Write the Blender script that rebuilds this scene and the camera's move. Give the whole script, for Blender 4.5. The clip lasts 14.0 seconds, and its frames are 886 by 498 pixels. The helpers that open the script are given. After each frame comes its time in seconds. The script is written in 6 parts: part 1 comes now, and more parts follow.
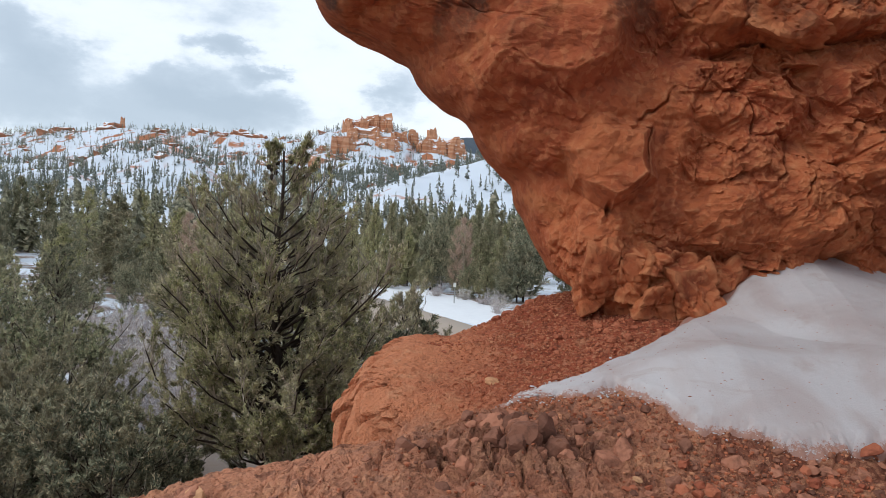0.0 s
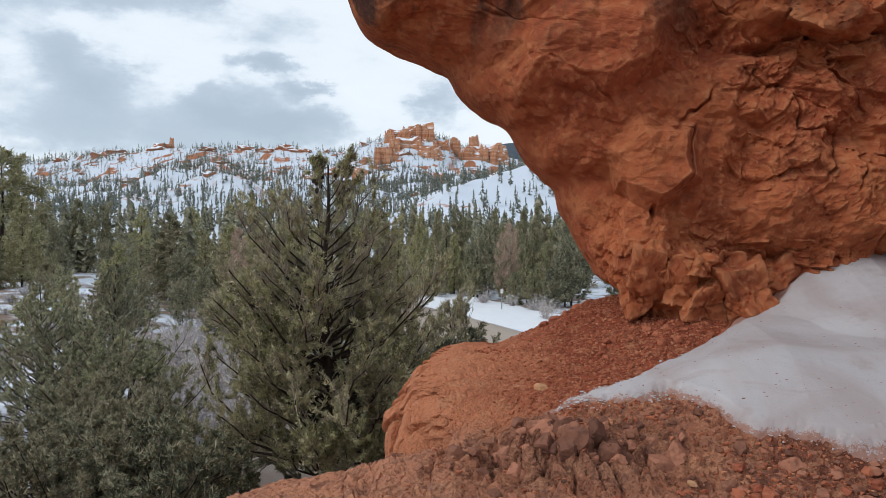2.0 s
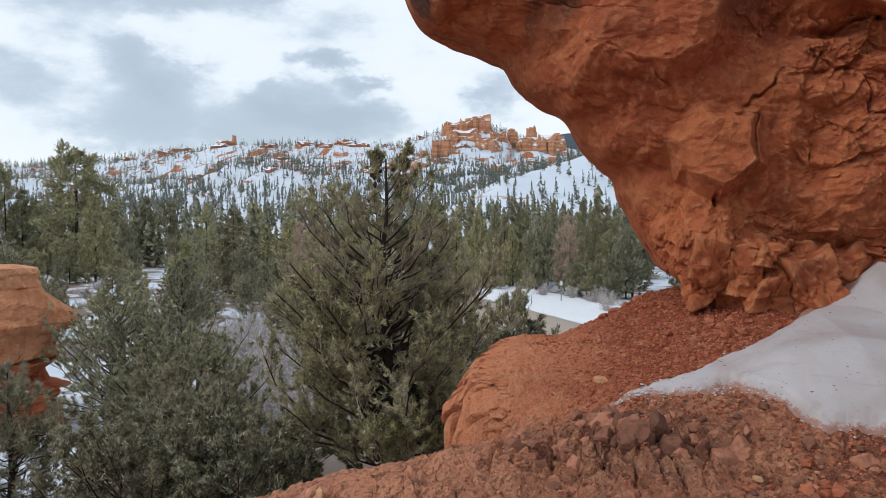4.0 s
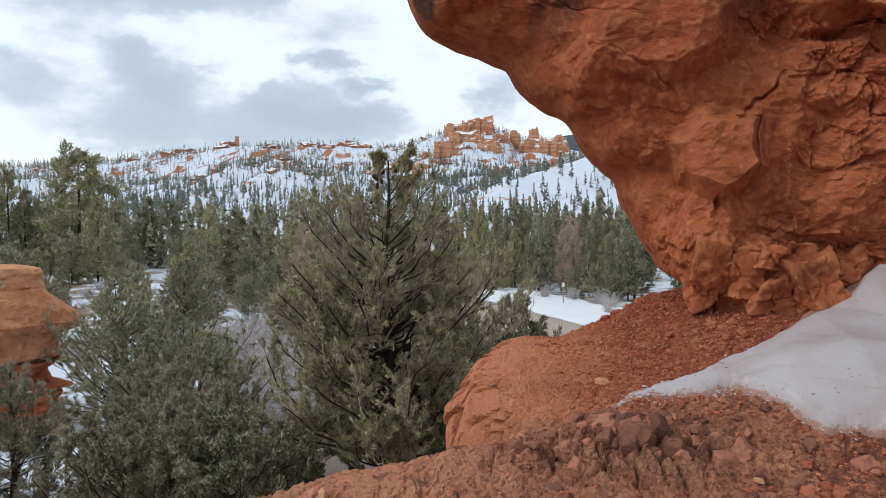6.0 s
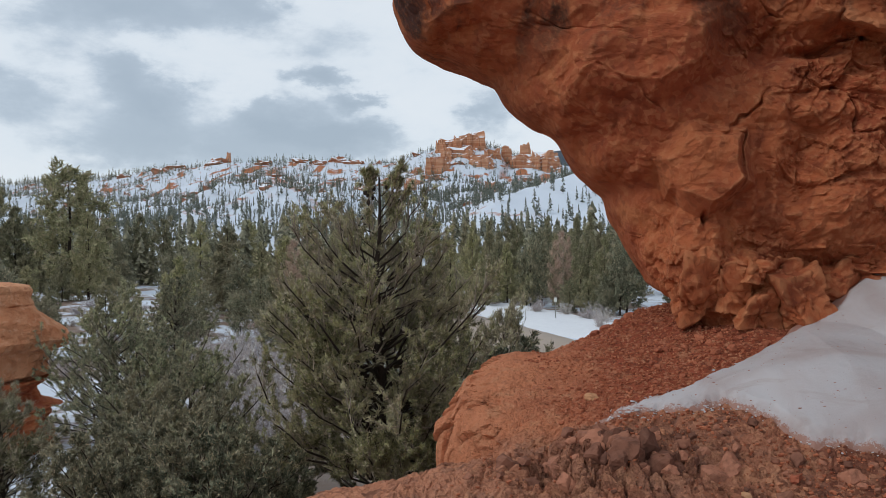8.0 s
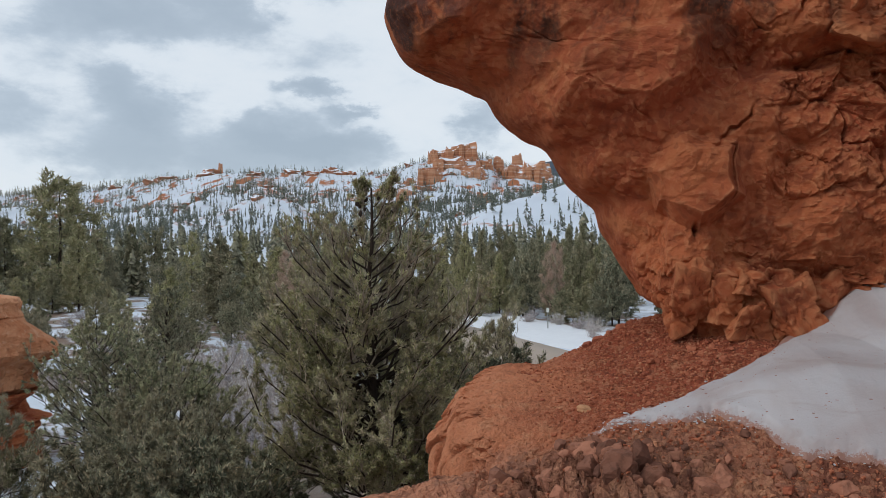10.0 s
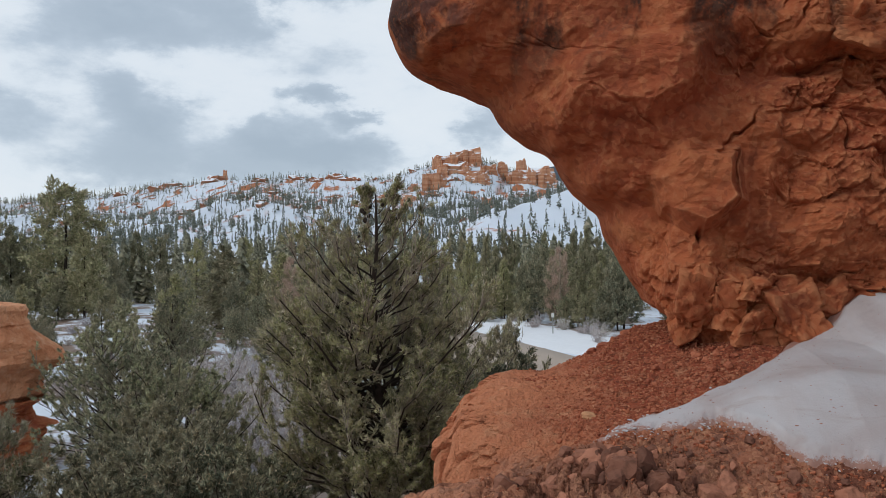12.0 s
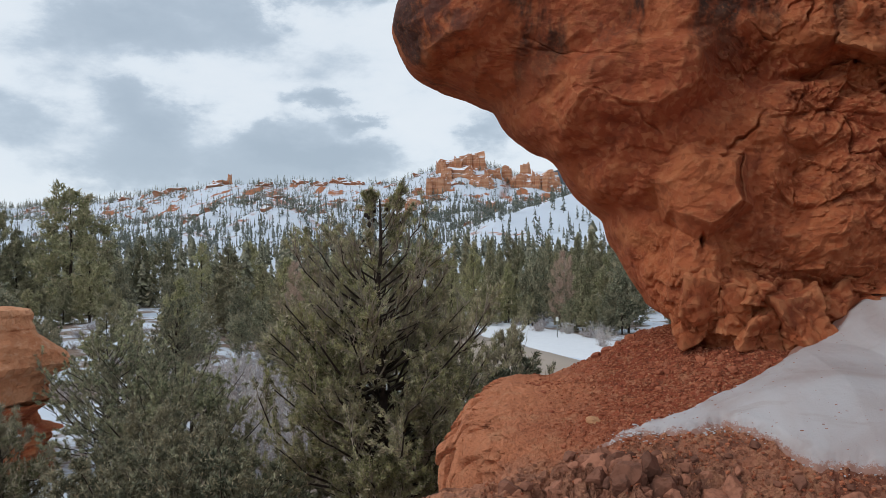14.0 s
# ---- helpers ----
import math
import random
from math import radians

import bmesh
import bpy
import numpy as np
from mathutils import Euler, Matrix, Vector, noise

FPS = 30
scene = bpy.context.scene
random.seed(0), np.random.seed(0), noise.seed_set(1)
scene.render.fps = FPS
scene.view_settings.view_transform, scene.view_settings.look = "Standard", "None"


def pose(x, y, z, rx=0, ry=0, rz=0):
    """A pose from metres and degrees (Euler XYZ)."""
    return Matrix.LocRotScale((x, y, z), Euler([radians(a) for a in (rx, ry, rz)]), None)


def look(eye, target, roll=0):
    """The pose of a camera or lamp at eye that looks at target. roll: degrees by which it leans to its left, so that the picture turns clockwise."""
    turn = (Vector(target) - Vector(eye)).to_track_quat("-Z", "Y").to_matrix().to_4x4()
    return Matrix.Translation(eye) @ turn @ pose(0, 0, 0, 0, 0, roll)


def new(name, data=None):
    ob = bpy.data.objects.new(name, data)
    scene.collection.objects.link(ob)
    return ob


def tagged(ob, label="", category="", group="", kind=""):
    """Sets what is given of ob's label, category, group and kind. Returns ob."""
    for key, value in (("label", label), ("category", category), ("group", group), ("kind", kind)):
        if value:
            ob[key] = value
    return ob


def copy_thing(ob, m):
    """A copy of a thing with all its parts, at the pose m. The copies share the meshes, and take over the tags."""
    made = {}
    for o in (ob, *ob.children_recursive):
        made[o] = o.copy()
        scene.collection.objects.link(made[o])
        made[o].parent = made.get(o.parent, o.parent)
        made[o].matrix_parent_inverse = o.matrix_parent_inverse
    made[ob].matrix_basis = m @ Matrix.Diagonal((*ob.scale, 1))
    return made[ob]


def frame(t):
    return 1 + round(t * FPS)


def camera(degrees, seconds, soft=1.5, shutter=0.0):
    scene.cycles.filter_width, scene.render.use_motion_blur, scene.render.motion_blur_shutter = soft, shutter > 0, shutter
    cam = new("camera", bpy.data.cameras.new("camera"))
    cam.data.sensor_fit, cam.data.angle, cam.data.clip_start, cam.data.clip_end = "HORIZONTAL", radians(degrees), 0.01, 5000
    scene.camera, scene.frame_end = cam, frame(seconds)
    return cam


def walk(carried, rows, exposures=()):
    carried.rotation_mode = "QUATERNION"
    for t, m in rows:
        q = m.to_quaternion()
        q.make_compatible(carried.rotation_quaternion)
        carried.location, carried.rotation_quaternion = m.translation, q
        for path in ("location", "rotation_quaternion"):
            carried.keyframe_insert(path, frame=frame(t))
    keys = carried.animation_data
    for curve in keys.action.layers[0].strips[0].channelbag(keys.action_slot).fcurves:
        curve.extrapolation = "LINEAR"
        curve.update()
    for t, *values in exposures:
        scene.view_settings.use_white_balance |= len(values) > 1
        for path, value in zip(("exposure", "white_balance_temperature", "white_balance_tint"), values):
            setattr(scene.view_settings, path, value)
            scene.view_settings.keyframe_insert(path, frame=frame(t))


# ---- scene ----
cam = camera(60.5, 14.0, 0.45)
PATH = [
    (0.0, look((0.000, 0.000, 6.500), (0.000, 9.998, 6.291), 2.40)),
    (0.5, look((0.002, -0.008, 6.509), (0.130, 9.991, 6.414), 2.72)),
    (1.0, look((-0.000, -0.009, 6.503), (0.139, 9.990, 6.420), 2.66)),
    (1.5, look((0.006, -0.017, 6.507), (-0.123, 9.981, 6.391), 1.78)),
    (2.0, look((0.006, -0.022, 6.506), (-0.597, 9.959, 6.379), 0.38)),
    (2.5, look((0.013, -0.024, 6.502), (-1.181, 9.904, 6.343), -0.15)),
    (3.0, look((0.011, -0.024, 6.503), (-1.311, 9.886, 6.302), -0.29)),
    (5.5, look((0.013, -0.033, 6.510), (-1.410, 9.862, 6.274), -0.18)),
    (6.0, look((0.012, -0.037, 6.508), (-1.380, 9.863, 6.297), -0.14)),
    (6.5, look((0.023, -0.045, 6.513), (-1.360, 9.857, 6.358), -0.18)),
    (7.0, look((0.024, -0.039, 6.508), (-1.319, 9.869, 6.385), -0.13)),
    (7.5, look((0.024, -0.041, 6.510), (-1.271, 9.875, 6.435), -0.16)),
    (8.0, look((0.029, -0.049, 6.513), (-1.262, 9.868, 6.505), -0.40)),
    (10.5, look((0.030, -0.047, 6.523), (-1.151, 9.881, 6.672), -0.50)),
    (11.0, look((0.040, -0.059, 6.530), (-1.170, 9.866, 6.696), -0.45)),
    (11.5, look((0.037, -0.062, 6.531), (-1.214, 9.858, 6.713), -0.73)),
    (12.0, look((0.033, -0.062, 6.528), (-1.214, 9.858, 6.731), -0.76)),
    (12.5, look((0.033, -0.061, 6.526), (-1.172, 9.863, 6.760), -0.75)),
    (13.0, look((0.031, -0.061, 6.524), (-1.166, 9.864, 6.765), -0.75)),
    (13.5, look((0.033, -0.063, 6.530), (-1.223, 9.854, 6.776), -0.80)),
    (14.0, look((0.034, -0.066, 6.532), (-1.267, 9.846, 6.787), -0.84)),
]
EXPOSURES = [(0.0, 0.33), (1.5, 0.35), (2.5, 0.03), (3.0, 0.12), (5.5, 0.27), (6.0, 0.29), (6.5, 0.12), (7.0, 0.0), (8.0, -0.04), (11.0, -0.03), (14.0, 0.02)]
walk(cam, PATH, EXPOSURES)

# ---------------------------------------------------------------- sky and sun
SUN_ELEVATION, SUN_TURN = radians(42), radians(245)
world = bpy.data.worlds.new("overcast_sky")
scene.world = world
world.use_nodes = True


class Nodes:
    """A short way of writing node trees."""

    def __init__(self, tree):
        self.tree = tree

    def add(self, kind, inputs=()):
        return self.fill(self.tree.nodes.new(kind), inputs)

    def fill(self, node, inputs):
        for key, value in dict(inputs).items():
            if isinstance(value, bpy.types.NodeSocket):
                self.tree.links.new(value, node.inputs[key])
            else:
                node.inputs[key].default_value = value
        return node

    def math(self, op, a, b=0.0, clamp=False):
        node = self.tree.nodes.new("ShaderNodeMath")
        node.operation, node.use_clamp = op, clamp
        return self.fill(node, {0: a, 1: b}).outputs[0]

    def noise(self, vector, scale, detail=4.0, rough=0.55, distort=0.0):
        return self.add("ShaderNodeTexNoise", {"Vector": vector, "Scale": scale, "Detail": detail, "Roughness": rough,
                                               "Distortion": distort}).outputs["Fac"]

    def voronoi(self, vector, scale, feature="F1"):
        node = self.tree.nodes.new("ShaderNodeTexVoronoi")
        node.feature = feature
        return self.fill(node, {"Vector": vector, "Scale": scale}).outputs["Distance"]

    def span(self, value, a, b, lo=0.0, hi=1.0):
        node = self.tree.nodes.new("ShaderNodeMapRange")
        node.interpolation_type = "SMOOTHSTEP"
        return self.fill(node, {"Value": value, "From Min": a, "From Max": b, "To Min": lo, "To Max": hi}).outputs["Result"]

    def mix(self, fac, a, b, blend="MIX"):
        node = self.tree.nodes.new("ShaderNodeMix")
        node.data_type, node.blend_type = "RGBA", blend
        for slot, value in ((0, fac), (6, a), (7, b)):
            if isinstance(value, bpy.types.NodeSocket):
                self.tree.links.new(value, node.inputs[slot])
            elif slot:
                node.inputs[slot].default_value = (*value, 1.0)
            else:
                node.inputs[slot].default_value = value
        return node.outputs[2]

    def place(self, scale=(1, 1, 1), offset=(0, 0, 0)):
        """World position, stretched."""
        pos = self.add("ShaderNodeNewGeometry").outputs["Position"]
        return self.add("ShaderNodeMapping", {"Vector": pos, "Scale": scale, "Location": offset}).outputs[0]

    def bump(self, height, strength, distance, normal=None):
        ins = {"Height": height, "Strength": strength, "Distance": distance}
        if normal is not None:
            ins["Normal"] = normal
        return self.add("ShaderNodeBump", ins).outputs[0]


def material(name):
    m = bpy.data.materials.new(name)
    m.use_nodes = True
    m.node_tree.nodes.clear()
    n = Nodes(m.node_tree)
    shader = n.add("ShaderNodeBsdfPrincipled")
    out = n.add("ShaderNodeOutputMaterial")
    m.node_tree.links.new(shader.outputs[0], out.inputs[0])

    def finish(color, rough=0.9, normal=None, specular=0.3):
        for key, value in (("Base Color", color), ("Roughness", rough), ("Normal", normal), ("Specular IOR Level", specular)):
            if isinstance(value, bpy.types.NodeSocket):
                m.node_tree.links.new(value, shader.inputs[key])
            elif isinstance(value, tuple):
                shader.inputs[key].default_value = (*value, 1.0)
            elif value is not None:
                shader.inputs[key].default_value = value
        return m

    return n, finish


# broken layers of cloud, drawn out along the horizon, with a thin sky behind them
world.node_tree.nodes.clear()
n = Nodes(world.node_tree)
way = n.add("ShaderNodeTexCoord").outputs["Generated"]
axes = n.add("ShaderNodeSeparateXYZ", {0: way}).outputs
layer = n.add("ShaderNodeMapping", {"Vector": way, "Scale": (1.0, 1.0, 2.0), "Location": (1.3, 0.7, 2.1)}).outputs[0]
big, small = n.noise(layer, 3.0, 3.0, 0.5, 0.1), n.noise(layer, 9.0, 8.0, 0.58, 0.2)
curl = n.add("ShaderNodeSeparateColor", {0: n.add("ShaderNodeTexNoise", {"Vector": layer, "Scale": 14.0, "Detail": 7.0, "Roughness": 0.62}).outputs["Color"]}).outputs
bearing = n.math("ADD", n.math("DIVIDE", axes[0], n.math("MAXIMUM", axes[1], 0.05)), n.math("MULTIPLY", n.math("SUBTRACT", curl[0], 0.5), 0.13))
lift = n.math("ADD", axes[2], n.math("MULTIPLY", n.math("SUBTRACT", curl[1], 0.5), 0.065))
# the grey clouds over the ridge: bearing, height, half-width, half-height, depth
heap = 0.0
for b, e, w, h, deep in ((-0.578, 0.290, 0.090, 0.026, 0.85), (-0.395, 0.300, 0.045, 0.020, 0.55), (-0.735, 0.180, 0.080, 0.022, 0.50), (-0.535, 0.182, 0.050, 0.024, 0.80),
                         (-0.590, 0.214, 0.034, 0.013, 0.45), (-0.375, 0.172, 0.044, 0.020, 0.65), (-0.285, 0.149, 0.066, 0.018, 0.70), (-0.480, 0.124, 0.24, 0.026, 0.55),
                         (-0.290, 0.214, 0.032, 0.009, 0.75), (-0.243, 0.189, 0.028, 0.008, 0.75), (-0.700, 0.240, 0.080, 0.020, 0.35), (-0.305, 0.255, 0.12, 0.026, 0.28), (-0.062, 0.185, 0.030, 0.026, 0.55)):
    du, dv = n.math("DIVIDE", n.math("SUBTRACT", bearing, b), w), n.math("DIVIDE", n.math("SUBTRACT", lift, e), h)
    far = n.math("ADD", n.math("MULTIPLY", du, du), n.math("MULTIPLY", dv, dv))
    heap = n.math("ADD", heap, n.math("MULTIPLY", n.math("POWER", 2.718, n.math("MULTIPLY", far, -0.55)), deep))
# the same broken deck goes on overhead and behind
deck = n.span(n.math("ADD", n.math("MULTIPLY", big, 0.5), n.math("MULTIPLY", small, 0.5)), 0.42, 0.60)
round_about = n.math("MAXIMUM", n.span(axes[2], 0.29, 0.36), n.span(axes[1], 0.62, 0.45))
cover = n.math("ADD", n.math("ADD", n.math("MINIMUM", heap, 1.0), n.math("MULTIPLY", deck, n.math("MULTIPLY", round_about, 0.7))), n.math("MULTIPLY", n.math("SUBTRACT", small, 0.28), 0.75))
ramp = n.add("ShaderNodeValToRGB", {"Fac": n.math("ADD", n.math("MULTIPLY", cover, 0.45), n.math("MULTIPLY", n.span(n.math("ADD", cover, n.math("MULTIPLY", n.math("SUBTRACT", curl[2], 0.5), 0.5)), 0.30, 0.75), 0.50))})
ramp.color_ramp.elements[0].position, ramp.color_ramp.elements[0].color = 0.0, (0.88, 0.94, 1.0, 1)
ramp.color_ramp.elements[1].position, ramp.color_ramp.elements[1].color = 1.0, (0.43, 0.52, 0.62, 1)
for spot, colour in ((0.22, (0.80, 0.88, 0.96, 1)), (0.6, (0.56, 0.655, 0.76, 1))):
    ramp.color_ramp.elements.new(spot).color = colour
sky = n.add("ShaderNodeTexSky")
sky.sky_type, sky.sun_disc, sky.sun_elevation, sky.sun_rotation = "NISHITA", False, SUN_ELEVATION, SUN_TURN
clear = n.add("ShaderNodeBackground", {"Color": sky.outputs[0], "Strength": 0.10})
cloud = n.add("ShaderNodeBackground", {"Color": ramp.outputs[0], "Strength": 0.95})
both = n.add("ShaderNodeMixShader", {0: 0.9, 1: clear.outputs[0], 2: cloud.outputs[0]})
n.add("ShaderNodeOutputWorld", {0: both.outputs[0]})

sun_data = bpy.data.lights.new("sun", "SUN")
sun_data.energy, sun_data.angle, sun_data.color = 1.05, radians(28), (1.0, 0.96, 0.90)
sun = new("sun", sun_data)
sun.matrix_world = look((30 * math.sin(SUN_TURN), 30 * math.cos(SUN_TURN), 27), (0, 0, 0))


# ---------------------------------------------------------------- noise on arrays
def hash01(*cells, seed=0):
    h = np.zeros(np.shape(cells[0]), np.uint32) + np.uint32(seed * 7919 + 12345)
    with np.errstate(over="ignore"):
        for c, k in zip(cells, (374761393, 668265263, 2147483647)):
            h = (h ^ (c.astype(np.int64) & 0xFFFFFFFF).astype(np.uint32) * np.uint32(k))
            h = (h ^ (h >> np.uint32(13))) * np.uint32(1274126177)
        h ^= h >> np.uint32(16)
    return (h & np.uint32(0xFFFFFF)).astype(np.float64) / 0xFFFFFF


def vnoise(p, seed=0):
    """Smooth value noise, -1 to 1, at rows of points in 2 or 3 dimensions."""
    p = np.asarray(p, float)
    if p.shape[-1] == 2:
        p = np.concatenate([p, np.zeros((*p.shape[:-1], 1))], -1)
    i = np.floor(p).astype(np.int64)
    f = p - i
    f = f * f * f * (f * (f * 6 - 15) + 10)
    total = 0.0
    for dx in (0, 1):
        for dy in (0, 1):
            for dz in (0, 1):
                w = (f[..., 0] if dx else 1 - f[..., 0]) * (f[..., 1] if dy else 1 - f[..., 1]) * (f[..., 2] if dz else 1 - f[..., 2])
                total = total + w * hash01(i[..., 0] + dx, i[..., 1] + dy, i[..., 2] + dz, seed=seed)
    return total * 2 - 1


def fbm(p, octaves=4, seed=0, gain=0.5):
    p = np.asarray(p, float)
    total, amp = 0.0, 1.0
    for k in range(octaves):
        total = total + amp * vnoise(p * 2.03**k + 17.3 * k, seed + k)
        amp *= gain
    return total


def facets(p, seed=0):
    """Piecewise flat noise, about -1 to 1: random heights joined by plane facets with sharp edges."""
    rng = np.random.default_rng(seed + 900)
    turn, _ = np.linalg.qr(rng.normal(size=(3, 3)))
    p = np.asarray(p, float) @ turn
    i = np.floor(p).astype(np.int64)
    f = p - i
    order = np.argsort(-f, axis=-1)
    g = np.take_along_axis(f, order, -1)
    corner = [i[..., k].copy() for k in range(3)]
    total = (1 - g[..., 0]) * hash01(*corner, seed=seed)
    for step in range(3):
        for k in range(3):
            corner[k] = corner[k] + (order[..., step] == k)
        weight = g[..., step] - (g[..., step + 1] if step < 2 else 0.0)
        total = total + weight * hash01(*corner, seed=seed)
    return total * 2 - 1


def cells(p, seed=0):
    """Voronoi cells of rows of points: nearest and second distance, two random values and the way from the cell's seed."""
    p = np.asarray(p, float)
    i = np.floor(p).astype(np.int64)
    d1, d2 = np.full(p.shape[:-1], 9.0), np.full(p.shape[:-1], 9.0)
    r1, r2 = np.zeros(p.shape[:-1]), np.zeros(p.shape[:-1])
    off = np.zeros(p.shape)
    ks = range(-1, 2)
    for dx in ks:
        for dy in ks:
            for dz in (ks if p.shape[-1] == 3 else (0,)):
                c = [i[..., 0] + dx, i[..., 1] + dy, (i[..., 2] + dz) if p.shape[-1] == 3 else i[..., 0] * 0]
                at = np.stack([c[k] + hash01(*c, seed=seed + k) for k in range(p.shape[-1])], -1)
                delta = p - at
                d = np.sqrt((delta**2).sum(-1))
                near = d < d1
                d2 = np.where(near, d1, np.minimum(d2, d))
                r1 = np.where(near, hash01(*c, seed=seed + 11), r1)
                r2 = np.where(near, hash01(*c, seed=seed + 12), r2)
                off = np.where(near[..., None], delta, off)
                d1 = np.where(near, d, d1)
    return d1, d2, r1, r2, off


def smooth(a, b, v):
    t = np.clip((np.asarray(v, float) - a) / (b - a), 0, 1)
    return t * t * (3 - 2 * t)


# ---------------------------------------------------------------- mesh helpers
def mesh_of(name, verts, faces, mat, shade=True):
    """A mesh from arrays of corners and of faces with equally many sides."""
    verts, faces = np.asarray(verts, np.float32), np.asarray(faces, np.int32)
    me = bpy.data.meshes.new(name)
    me.vertices.add(len(verts))
    me.vertices.foreach_set("co", verts.ravel())
    k = faces.shape[1]
    me.loops.add(faces.size)
    me.loops.foreach_set("vertex_index", faces.ravel())
    me.polygons.add(len(faces))
    me.polygons.foreach_set("loop_start", np.arange(0, faces.size, k, dtype=np.int32))
    me.polygons.foreach_set("use_smooth", np.full(len(faces), shade))
    me.materials.append(mat)
    me.update(calc_edges=True)
    me.validate()
    return me


def part_of(name, me, parent, label=""):
    ob = new(name, me)
    ob.parent = parent
    if label:
        tagged(ob, label)
    return ob


def thing(name, label, category, at=(0, 0, 0), group="", kind=""):
    ob = new(name)
    ob.empty_display_size = 0.1
    ob.location = at
    return tagged(ob, label, category, group, kind)


def grid_faces(rows, cols, wrap=False):
    r, c = np.meshgrid(np.arange(rows - 1), np.arange(cols if wrap else cols - 1), indexing="ij")
    a, b = r * cols + c, r * cols + (c + 1) % cols
    return np.stack([a, b, b + cols, a + cols], -1).reshape(-1, 4)


def ball_grid(level):
    bm = bmesh.new()
    bmesh.ops.create_icosphere(bm, subdivisions=level, radius=1.0)
    v = np.array([p.co[:] for p in bm.verts])
    f = np.array([[p.index for p in q.verts] for q in bm.faces])
    bm.free()
    return v, f


BALLS = {k: ball_grid(k) for k in (0, 1, 2, 3, 4, 5)}


def chunk(seed, size, level=3, planes=14, sharp=18.0, rough=0.04, grain=3.0):
    """An angular stone: a ball cut by planes, with worn edges and noise. Returns corners and faces."""
    rng = np.random.default_rng(seed)
    v, f = BALLS[level]
    axes = np.concatenate([np.eye(3), -np.eye(3)]) + 0.20 * rng.normal(size=(6, 3))
    nrm = np.concatenate([axes, rng.normal(size=(planes, 3))])
    nrm /= np.linalg.norm(nrm, axis=1)[:, None]
    d = np.concatenate([rng.uniform(0.62, 0.85, 6), rng.uniform(0.80, 1.05, planes)])
    reach = np.maximum(v @ nrm.T, 0.02) / d
    r = 1.0 / ((reach**sharp).sum(1) ** (1 / sharp))
    r = np.minimum(r, 1.5)
    p = v * r[:, None]
    p = p * (1 + rough * fbm(p * grain + seed * 3.1, 3, seed)[:, None])
    return p * np.asarray(size), f


